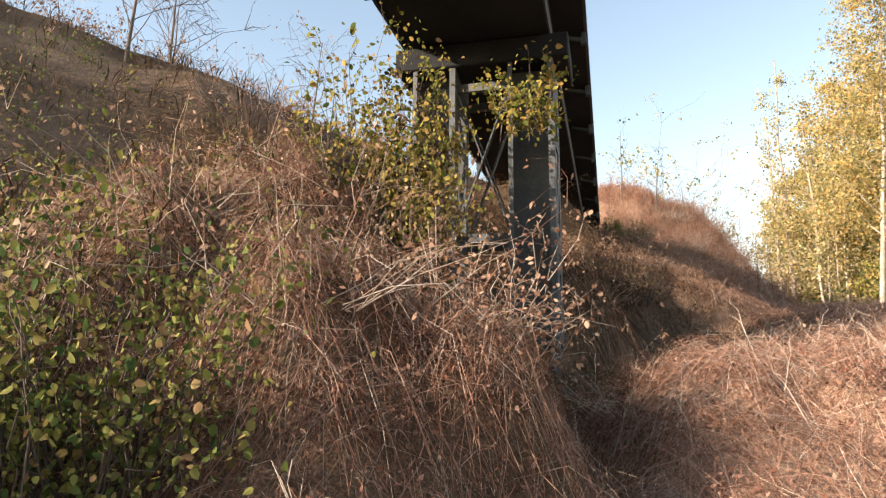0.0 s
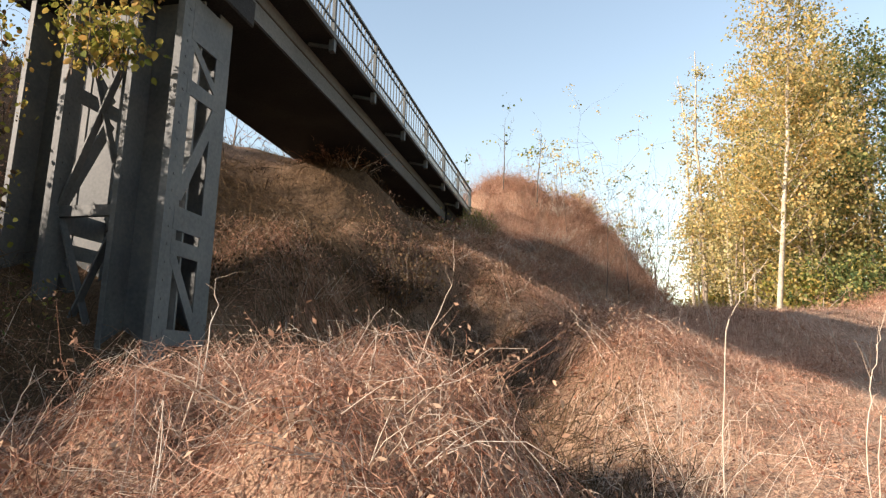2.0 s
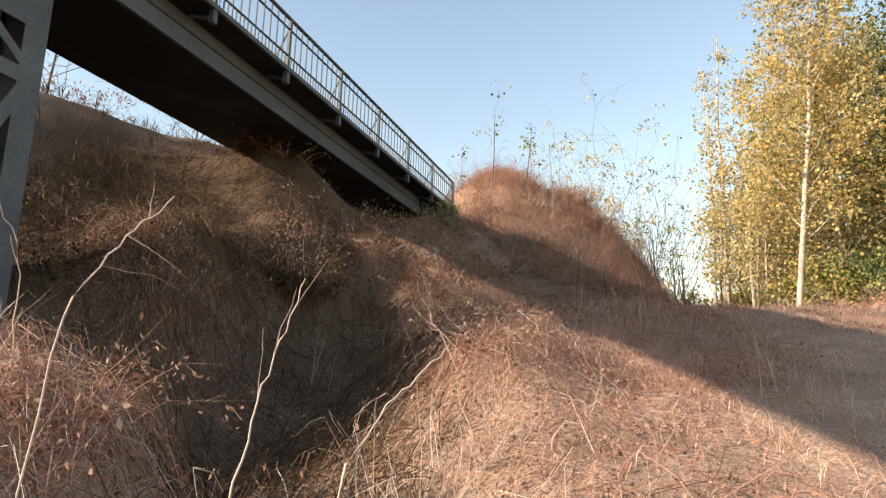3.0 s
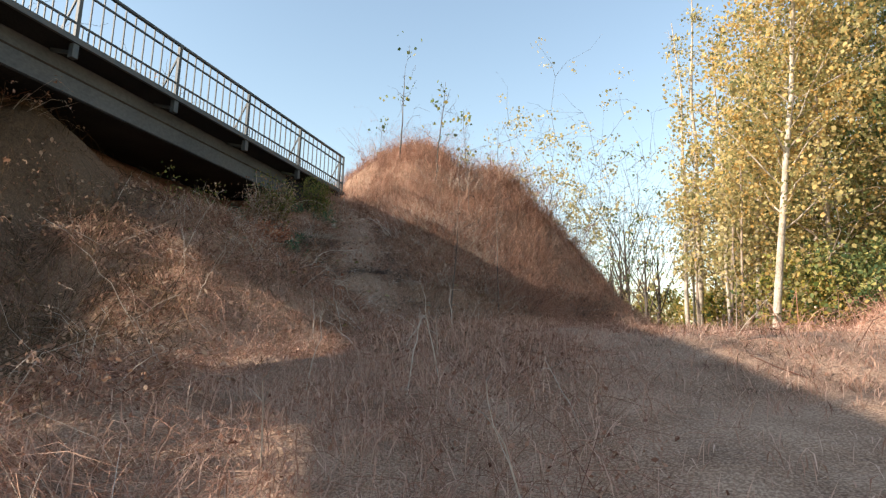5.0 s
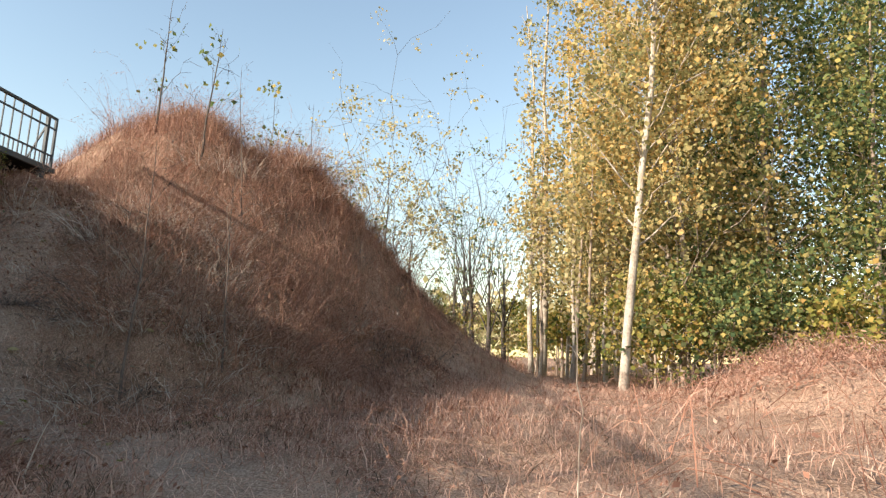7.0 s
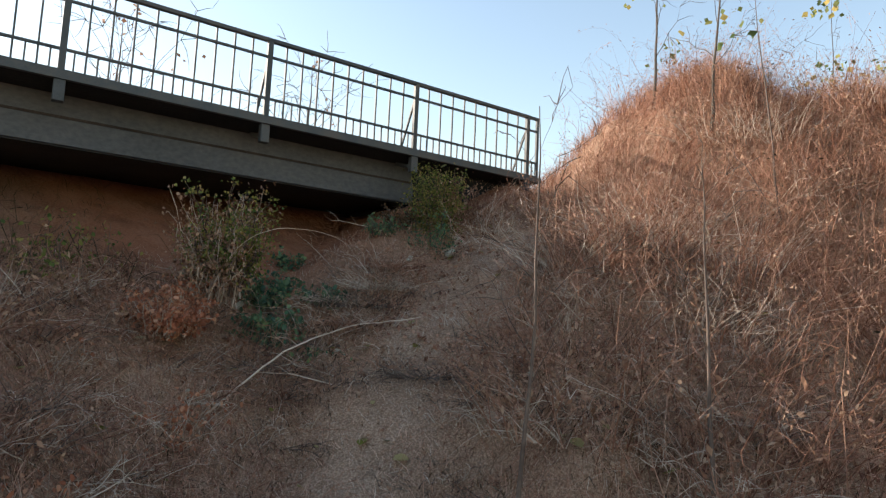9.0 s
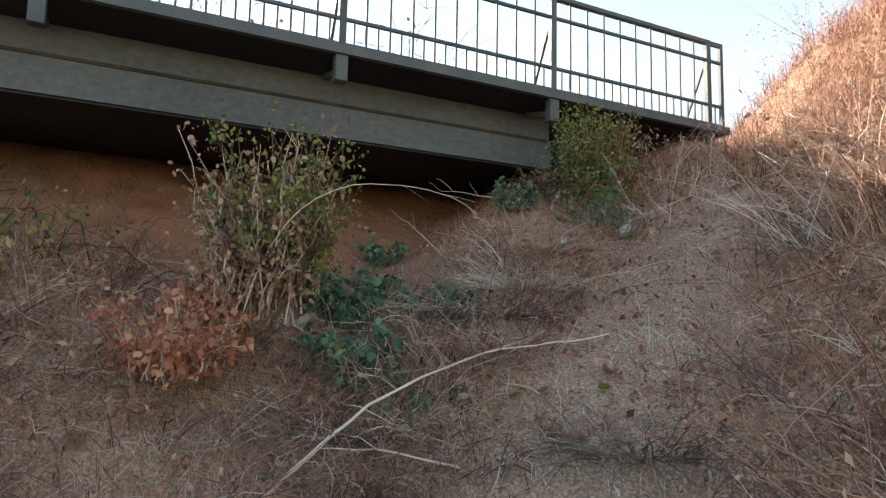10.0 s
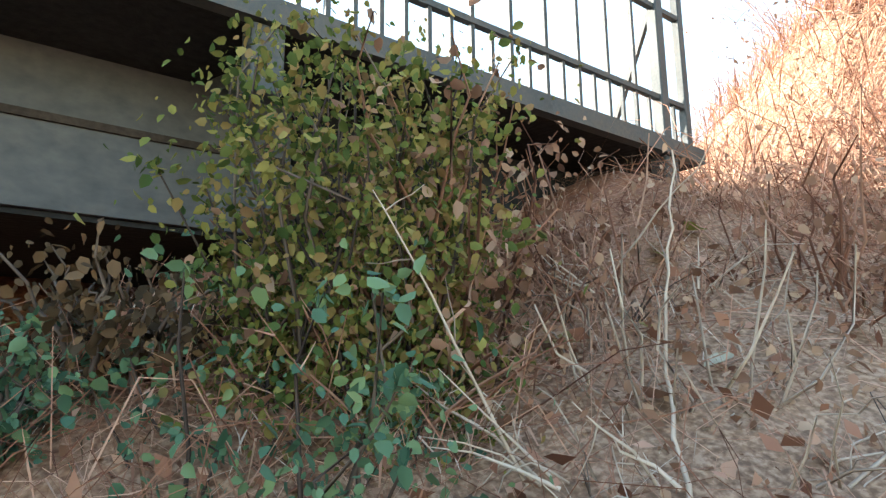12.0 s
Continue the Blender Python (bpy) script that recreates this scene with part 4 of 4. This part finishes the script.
for i in range(26):
    x, y = rng.uniform(9.2, 14.5), rng.uniform(7.0, 18.0)
    if abs(x - 10.75) < 0.5 and y < 8:
        continue
    tree("young_poplar", x, y, rng.uniform(6, 10), (rng.normal(0, 0.03), 0), rng.uniform(0.04, 0.07), 900, M_GOLDLEAF if i % 3 else M_PALELEAF, M_BARKGREY if i % 2 else M_BARK, "slim young poplar with sparse yellow leaves", 10, 0.3, 0.10, 1.0, 1.4, 0.3, "young poplars beyond the bank")
POPLARS = "poplars beyond the bank"
tree("poplar_tree", 10.75, 5.5, 17, (0.09, 0.0), 0.115, 19000, M_GOLDLEAF, M_BARK, "slender white-barked poplar leaning, with golden leaves", 44, 0.2, 0.095, 2.9, 0.85, 0.4, POPLARS)
for x, y, h, r, n in ((9.3, 12.0, 15, 0.13, 1500), (8.95, 12.4, 14, 0.10, 900), (10.2, 10.5, 12, 0.08, 2200), (11.0, 9.6, 12, 0.08, 2600), (11.7, 11.5, 14, 0.11, 3200), (12.8, 9.0, 13, 0.12, 4500)):
    tree("poplar_tree", x, y, h, (rng.normal(0, 0.01), 0.0), r, n, M_GOLDLEAF if n > 1600 else M_PALELEAF, M_BARK, "tall thin poplar with pale bark and sparse yellow leaves", 18, 0.15, 0.10, 1.3, 1.5, 0.3, POPLARS)
for i in range(20):
    x, y = 9.0 + 9.0 * rng.random() + 0.25 * i * 0.4, 14 + 1.0 * i
    tree("poplar_tree", x, y, rng.uniform(10, 15), (rng.normal(0, 0.02), 0), 0.085, 3600, M_PALELEAF if i % 3 else M_GOLDLEAF, M_BARKGREY if i % 2 else M_BARK, "tall poplar with pale yellow autumn leaves", 15, 0.12, 0.13, 1.5, 1.3, 0.38, POPLARS)
for x, y, h in ((12.6, 7.4, 11), (13.6, 10.5, 13), (15.2, 8.2, 13), (16.8, 11.5, 14), (17.6, 7.4, 12), (19.5, 10.5, 13), (15.0, 14.5, 14), (21.5, 14.0, 13)):
    tree("leafy_tree", x, y, h, (rng.normal(0, 0.01), 0), 0.11, 13000, M_GREENLEAF if x > 14.5 else M_GOLDLEAF, M_BARKGREY, "bushy tree with dull green and yellowing leaves", 42, 0.03, 0.105, 3.1, 0.6, 0.5, "leafy trees beyond the bank")
for x, y, h, mt in ((11.8, 6.8, 2.2, 0), (13.0, 6.0, 2.6, 1), (14.5, 6.6, 2.8, 1), (16.0, 5.6, 2.4, 0), (9.9, 13.5, 2.2, 0), (12.2, 13.0, 2.6, 1), (5.0, 17.5, 2.0, 0), (18.5, 5.0, 2.4, 0), (8.2, 22.0, 3.0, 0), (10.5, 20.0, 3.0, 0), (13.5, 20.0, 3.2, 0), (21.0, 7.0, 3.0, 1)):
    tree("shrub", x, y, h, (0, 0), 0.04, 2600, M_GREENLEAF if mt else M_YELLOWLEAF, M_BARKGREY, "leafy shrub with green and yellow leaves below the trees", 14, 0.05, 0.10, 1.7, 0.9, 0.3, "shrubs below the trees", category="shrub")
# distant leaf cards, made pale to imitate haze
n_far = 16000
fx = rng.uniform(-40, 120, n_far)
fy = rng.uniform(52, 95, n_far)
crest = 4.0 + 1.6 * np.sin(fx * 0.31) + 1.2 * np.sin(fx * 0.83 + 1.0) + 0.8 * np.sin(fx * 1.9)
v, f = leaf_cards(np.stack([fx, fy, 3.0 + crest * rng.random(n_far) ** 0.8], 1), 0.9, 0.2, 0.85, True)
tagged(raw_mesh("far_woodland", v, f, M_PALELEAF), "far woodland of autumn crowns, haze put into their pale colour", "woodland", kind="stuff")
# feathery and bare trees on the embankment
for x, y, h, n in ((2.9, 15.5, 10.5, 2400), (4.3, 13.5, 8.4, 900), (1.9, 17.5, 8.4, 500)):
    tree("acacia_tree", x, y, h, (0.03, 0), 0.11, n, M_PALELEAF, M_BARKDARK, "small feathery acacia with thin pale leaves", 15, 0.35, 0.105, 3.0, 1.5, 0.3, "thin trees on the embankment", 5, fork=True)
for x, y, h, n in ((6.6, 19.5, 12.5, 260), (6.2, 20.4, 11.0, 200), (7.3, 17.2, 8.5, 200), (5.6, 22.0, 9.5, 260), (8.0, 21.0, 10.5, 300)):
    tree("bare_tree", x, y, h, (rng.normal(0, 0.02), 0), 0.14, n, M_GREENLEAF, M_BARKDARK, "thin almost leafless tree with slender rising branches", 13, 0.3, 0.11, 3.0, 2.6, 0.18, "bare trees on the embankment", 5, fork=True)
for x, y, h, n in ((1.3, 6.8, 5.2, 90), (2.7, 6.4, 4.6, 90), (0.2, 7.5, 3.6, 40), (-1.2, 5.0, 3.4, 40), (3.4, 8.0, 4.0, 80), (0.9, 1.6, 3.0, 30), (2.1, 1.2, 2.8, 30)):
    tree("bare_tree", x, y, h, (rng.normal(0, 0.03), 0), 0.026, n, M_GREENLEAF, M_BARKDARK, "slim nearly leafless sapling on the mound", 8, 0.3, 0.10, 1.0, 1.5, 0.12, "bare trees on the embankment")
for x, y in ((-9.0, -12.4), (-10.5, -10.5), (-7.5, -8.5), (-8.3, -14.5), (-6.0, -5.0), (-5.2, -1.5)):
    tree("bare_tree", x, y, 3.2, (rng.normal(0, 0.04), 0), 0.04, 40, M_BROWNLEAF, M_DARKTWIG, "leafless dark shrub on the hill crest", 16, 0.1, 0.06, 2.0, 1.2, 0.1, "bare shrubs on the hill crest", 5)


# ---------------------------------------------------------------- leafy creepers
def creeper(x, y, z, sx, sy, sz, n, leaf_mat, label, leaf=0.07, stems=30, name="creeper", drape=None, stem_mat=None):
    """A hanging mass of leafy creeper inside an ellipsoid, uneven at its edge."""
    t = thing(name, (x, y, z - sz), label, "creeper")
    tb = Tubes(3)
    spots = []
    for i in range(stems):
        a, u = rng.uniform(0, 2 * np.pi), rng.random()
        p = np.array([sx * 0.5 * math.cos(a) * u, sy * 0.5 * math.sin(a) * u, rng.uniform(0, 0.4) * sz])
        top = np.array([sx * math.cos(a) * rng.uniform(0.3, 1.05), sy * math.sin(a) * rng.uniform(0.3, 1.05), sz * rng.uniform(0.8, 2.05)])
        s = np.linspace(0, 1, 7)[:, None]
        pts = p + (top - p) * s + rng.normal(0, 0.05 * sz, (7, 3))
        pts[:, 2] -= (s[:, 0] ** 3) * sz * rng.uniform(0, 0.45)
        tb.add(pts, 0.008, 0.002)
        spots.append(pts[1:])
    tagged(tb.done("stem_tangle", stem_mat or M_DARKTWIG, t), kind="stuff")
    al = np.concatenate(spots)
    c = al[rng.integers(0, len(al), n)] + rng.normal(0, 1, (n, 3)) * np.array([0.16 * sx, 0.16 * sy, 0.09 * sz]) * rng.random((n, 1)) * 1.4
    v, f = leaf_cards(c, leaf, 0.8, 0.75)
    tagged(raw_mesh("foliage", v, f, leaf_mat, t), kind="stuff")
    return t


creeper(-2.1, -16.5, 1.2, 0.85, 0.6, 1.9, 6500, M_YELLOWLEAF, "yellow-green creeper climbing the pier", 0.065, 60)
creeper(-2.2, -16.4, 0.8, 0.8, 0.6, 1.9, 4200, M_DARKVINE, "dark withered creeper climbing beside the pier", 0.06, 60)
creeper(-0.75, -16.0, 2.2, 0.6, 0.45, 0.7, 900, M_YELLOWLEAF, "yellow-green creeper spray hanging at the pier top", 0.075, 20)
creeper(-2.9, -17.0, 1.7, 0.7, 0.6, 1.4, 700, M_YELLOWLEAF, "thin leafy shoots beside the pier", 0.075, 30)
creeper(-2.4, -21.0, -1.3, 1.1, 0.8, 0.9, 3000, M_OLIVELEAF, "dull olive creeper over the shaded scrub", 0.05, 60)
creeper(-3.4, -20.2, -0.6, 1.1, 0.9, 1.0, 3000, M_OLIVELEAF, "dull olive creeper over the shaded scrub", 0.05, 60)
# this heap's shade is put into its dark leaf colour
creeper(-2.2, -17.8, -0.5, 1.2, 0.8, 1.1, 3000, M_DARKVINE, "withered creeper over a scrub heap, leaves darkened for shade", 0.05, 70)
creeper(-2.0, -17.0, 0.6, 1.0, 0.6, 0.9, 700, M_YELLOWLEAF, "yellowing creeper over a scrub heap", 0.06, 40)
creeper(-0.9, -18.6, -0.9, 1.0, 0.7, 0.9, 3000, M_BROWNLEAF, "withered brown creeper draped over scrub", 0.042, 60, stem_mat=M_TWIG)
creeper(-2.3, -19.6, -0.8, 1.2, 0.8, 1.1, 3200, M_BROWNLEAF, "withered brown creeper draped over scrub", 0.042, 60, stem_mat=M_TWIG)
creeper(-3.6, -21.0, -0.9, 1.2, 0.9, 1.0, 2600, M_BROWNLEAF, "withered brown creeper draped over scrub", 0.042, 50, stem_mat=M_TWIG)
creeper(0.45, -2.15, 3.12, 0.36, 0.34, 0.68, 24000, M_OLIVELEAF, "green and yellow creeper bush against the bridge edge", 0.022, 110)
creeper(0.62, -2.35, 2.7, 0.42, 0.40, 0.42, 7000, M_IVY, "green creeper foliage low on the bank", 0.024, 60)
creeper(0.5, -2.0, 3.2, 0.40, 0.40, 0.55, 1200, M_BROWNLEAF, "withered stems among the green creeper", 0.03, 60, stem_mat=M_VINE)
creeper(0.35, -1.25, 3.2, 0.35, 0.55, 0.5, 2200, M_BROWNLEAF, "withered creeper hanging below the deck end", 0.03, 140, stem_mat=M_VINE)
creeper(0.8, -1.5, 2.85, 0.5, 0.5, 0.4, 1500, M_BROWNLEAF, "withered creeper hanging below the deck end", 0.028, 130, stem_mat=M_TWIG)
creeper(0.9, -0.8, 3.2, 0.5, 0.5, 0.4, 1200, M_BROWNLEAF, "withered creeper hanging below the deck end", 0.028, 110, stem_mat=M_VINE)
creeper(1.12, -4.85, 2.5, 0.46, 0.42, 0.52, 5000, M_OLIVELEAF, "dusty green-brown creeper bush by the girder", 0.029, 90)
creeper(1.12, -4.95, 2.4, 0.48, 0.45, 0.55, 4200, M_BROWNLEAF, "withered stems among the dusty creeper", 0.03, 110, stem_mat=M_TWIG)
creeper(0.2, -6.2, 1.9, 0.8, 0.7, 0.8, 2600, M_OLIVELEAF, "dusty green-brown creeper bush by the girder", 0.042, 80)
creeper(-0.3, -7.6, 1.6, 0.9, 0.8, 0.8, 2600, M_BROWNLEAF, "dark withered creeper below the girder", 0.045, 90)
for x, y, r, n, m in ((0.4, -2.85, 0.22, 1200, M_IVY), (0.3, -2.6, 0.28, 1200, M_DARKVINE)):
    creeper(x, y, float(rough_ground(x, y)) + 0.12, r, r, 0.15, n, m, "low green and withered creeper on the bank", 0.026, 40)
creeper(0.4, -4.25, 2.05, 0.55, 0.40, 0.26, 3200, M_IVY, "dark green ivy on the shaded soil", 0.05, 34)
creeper(0.15, -4.7, 2.3, 0.35, 0.3, 0.3, 1500, M_IVY, "dark green ivy on the shaded soil", 0.045, 24)
creeper(-0.3, -3.7, 2.4, 0.4, 0.3, 0.2, 1300, M_IVY, "dark green ivy on the shaded soil", 0.045, 24)
creeper(1.1, -4.4, 1.68, 0.42, 0.35, 0.20, 1900, M_IVY, "green ivy creeping over the litter", 0.05, 30)
creeper(0.95, -3.75, 2.0, 0.35, 0.3, 0.14, 900, M_IVY, "green ivy creeping over the litter", 0.05, 24)
creeper(1.45, -5.4, 1.8, 0.42, 0.34, 0.22, 2600, M_ORANGELEAF, "orange withered leaves on a low bush", 0.034, 50, stem_mat=M_TWIG)
creeper(1.05, -5.15, 1.95, 0.30, 0.25, 0.20, 1300, M_ORANGELEAF, "orange withered leaves on a low bush", 0.034, 40, stem_mat=M_TWIG)
creeper(1.4, -4.1, 1.5, 0.45, 0.4, 0.2, 1500, M_IVY, "dark green ivy on the shaded soil", 0.045, 24)
creeper(1.9, -5.4, 0.95, 0.6, 0.5, 0.32, 2200, M_ORANGELEAF, "orange withered leaves on a low bush", 0.034, 50, stem_mat=M_TWIG)
creeper(2.7, -6.3, 0.75, 0.6, 0.5, 0.30, 1500, M_ORANGELEAF, "orange withered leaves on a low bush", 0.034, 50, stem_mat=M_TWIG)
creeper(1.2, -6.0, 1.3, 0.6, 0.5, 0.35, 1200, M_ORANGELEAF, "orange withered leaves on a low bush", 0.036, 50, stem_mat=M_TWIG)
# the southern heaps get the dark leaf, with shade put into its colour
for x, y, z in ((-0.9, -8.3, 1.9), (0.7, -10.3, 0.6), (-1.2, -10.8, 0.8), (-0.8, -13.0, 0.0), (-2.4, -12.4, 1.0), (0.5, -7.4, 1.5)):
    creeper(x, y, z, 0.9, 0.8, 0.7, 2000, M_BROWNLEAF if y > -9 else M_DARKVINE, "withered creeper heap below the bridge, darker where shade is painted", 0.05, 70)


# ---------------------------------------------------------------- loose stalks and litter
def stalk(x, y, d, ln, label, mat=None, r=0.006, forks=3, lift=0.0):
    z = float(rough_ground(x, y)) + lift
    tb = Tubes(5)
    pts = arc((0, 0, 0), d, ln, 0.12, 8, 0.02)
    tb.add(pts, r, r * 0.3)
    for k in range(forks):
        q = pts[rng.integers(3, 8)]
        tb.add(arc(q, np.asarray(d) + rng.normal(0, 0.7, 3), ln * rng.uniform(0.12, 0.3), 0.1, 4, 0.05), r * 0.5, r * 0.2, 3)
    ob = tb.done("dry_stalk", mat or M_TWIG)
    ob.location = (x, y, z)
    return tagged(ob, label, "stalk", "dry stalks in the grass")


for i in range(90):
    x, y = rng.uniform(-1.5, 8.5), rng.uniform(-22, -6.5)
    if trail_distance(np.array(x), np.array(y)) < 0.7 or (-2.6 < x < 0 and y > -16):
        continue
    stalk(x, y, (rng.normal(0, 0.5), rng.normal(0, 0.5), 1.0), rng.uniform(0.5, 1.1), "pale dry forked stalk standing in the grass")
for i in range(100):
    x, y = rng.uniform(0.3, 4.2), rng.uniform(-6.5, -1.3)
    if trail_distance(np.array(x), np.array(y)) < 0.4:
        continue
    stalk(x, y, (rng.normal(0, 1), rng.normal(0, 1), 0.35), rng.uniform(0.3, 0.8), "pale fallen twig on the bank", r=rng.uniform(0.002, 0.006), lift=0.03)


def fallen_leaf(x, y, size, mat, label, z=None):
    z = float(rough_ground(x, y)) if z is None else z
    bm = bmesh.new()
    n = 9
    ring = []
    for i in range(n):
        a = 2 * math.pi * i / n
        rr = size * (0.42 + 0.14 * math.cos(a) + 0.06 * rng.random())
        ring.append(bm.verts.new((rr * math.cos(a), rr * math.sin(a) * 0.8, 0.15 * size * abs(math.sin(a)) + 0.04 * size * rng.random())))
    c = bm.verts.new((0, 0, 0))
    for i in range(n):
        bm.faces.new((c, ring[i], ring[(i + 1) % n]))
    ob = part("fallen_leaf", bm, mat)
    ob.matrix_basis = pose(x, y, z + 0.02, rng.uniform(-25, 25), rng.uniform(-25, 25), rng.uniform(0, 360))
    return tagged(ob, label, "leaf", "fallen leaves on the bank")


for i in range(240):
    x, y = rng.uniform(0.4, 5.5), rng.uniform(-7.5, -0.8)
    fallen_leaf(x, y, rng.uniform(0.05, 0.12), (M_YELLOWLEAF, M_PALEWASTE, M_BROWNLEAF, M_PALELEAF)[i % 4], "curled fallen leaf lying on the dry bank")


def scrap(x, y, size):
    bm = bmesh.new()
    bmesh.ops.create_icosphere(bm, subdivisions=2, radius=size)
    for v in bm.verts:
        k = noise.noise(v.co * 18.0)
        v.co = Vector((v.co.x * 0.55, v.co.y, v.co.z * 0.35)) * (1 + 0.5 * k)
    ob = part("crumpled_scrap", bm, M_PALEWASTE)
    ob.matrix_basis = pose(x, y, float(rough_ground(x, y)) + size * 0.15, 20, -15, 40)
    return tagged(ob, "pale crumpled scrap lying on the bank", "litter")


scrap(0.92, -2.78, 0.075)
scrap(1.0, -2.28, 0.11)
scrap(0.6, -4.55, 0.10)

for x, y, z, s, mt in ((0.55, -1.68, 3.24, 0.12, M_PALELEAF), (0.33, -1.93, 3.78, 0.11, M_GOLDLEAF), (0.62, -1.78, 3.2, 0.09, M_YELLOWLEAF), (1.35, -4.75, 2.0, 0.10, M_PALELEAF)):
    tagged(fallen_leaf(x, y, s, mt, "large pale leaf caught in the creeper", z), group="large leaves caught in creepers")


def long_stalk(points, r, label):
    """A long bent stalk through a few bends, rooted in the bank at its first one."""
    pts = np.array(points, float)
    k = np.linspace(0, len(pts) - 1, 22)
    sm = np.stack([np.interp(k, np.arange(len(pts)), pts[:, j]) for j in range(3)], 1)
    for q in range(3):
        sm[1:-1] = 0.25 * sm[:-2] + 0.5 * sm[1:-1] + 0.25 * sm[2:]
    sm[1:] += rng.normal(0, 0.004, sm[1:].shape)
    tb = Tubes(6)
    tb.add(sm - sm[0], r, r * 0.35)
    for q in (12, 15, 18):
        tb.add(arc(sm[q] - sm[0], (sm[q] - sm[q - 2]) + rng.normal(0, 0.04, 3), 0.18, 0.1, 4, 0.03), r * 0.4, r * 0.15, 4)
    ob = tb.done("dry_stalk", M_TWIG)
    ob.location = sm[0]
    return tagged(ob, label, "stalk", "dry stalks in the grass")


def rooted(x, y):
    return (x, y, float(rough_ground(x, y)) - 0.03)


long_stalk([rooted(1.25, -5.15), (1.45, -4.95, 2.35), (1.73, -4.7, 2.55), (1.8, -4.35, 2.56), (1.87, -4.1, 2.5), (1.8, -3.9, 2.36)], 0.0035, "long arching pale stalk over the bank")
long_stalk([rooted(2.1, -5.25), (1.95, -4.6, 1.55), (1.81, -3.96, 1.75), (2.15, -3.42, 1.85)], 0.009, "long pale branch lying across the bank")
long_stalk([rooted(1.25, -2.1), (0.95, -1.75, 2.9), (0.85, -1.5, 3.45)], 0.006, "pale stalk standing by the deck end")
for x, y, h, m in ((1.17, -3.32, 0.34, M_TWIG), (1.3, -3.55, 0.36, M_DARKTWIG), (0.95, -3.0, 0.30, M_VINE), (1.5, -3.75, 0.34, M_VINE), (1.55, -4.55, 0.40, M_DARKTWIG), (2.5, -3.6, 0.34, M_DARKTWIG), (1.0, -3.7, 0.32, M_TWIG)):
    dry_bush(x, y, h, 0.36, 400, 60, m, M_BROWNLEAF, "dense pile of dry wiry twigs on the bank", 0.028, 0.12, name="twig_pile", group="twig piles on the bank", category="twigs")
long_stalk([rooted(4.86, -18.03), (4.90, -18.01, -1.32), (4.96, -17.99, -1.05), (5.03, -17.96, -0.84)], 0.0035, "pale dry forked stalk leaning over the scrub")
long_stalk([rooted(4.32, -18.07), (4.38, -18.04, -0.94), (4.49, -17.98, -0.75), (4.60, -17.93, -0.62)], 0.0035, "pale dry forked stalk leaning over the scrub")
long_stalk([rooted(4.97, -17.80), (5.04, -17.76, -1.29), (5.16, -17.70, -1.11), (5.27, -17.64, -0.99)], 0.0035, "pale dry forked stalk leaning over the scrub")
# leafless saplings in front of the mound
for x, y, h in ((4.3, -4.2, 2.7), (4.9, -3.3, 2.2), (3.2, 0.8, 3.4)):
    tree("bare_sapling", x, y, h, (rng.normal(0, 0.05), 0), 0.016, 0, M_BROWNLEAF, M_DARKTWIG, "leafless dark sapling before the mound", 9, 0.35, 0.05, 0.8, 1.3, 0.1, "leafless saplings", 4)
for x, y, h in ((5.1, -2.2, 0.9), (5.3, -2.6, 0.8), (5.5, -1.6, 0.9)):
    dry_bush(x, y, h, 0.5, 160, 300, M_VINE, M_BROWNLEAF, "rust-brown twig clump jutting from the bank", 0.03, 0.3, group="rust-brown bushes on the mound")
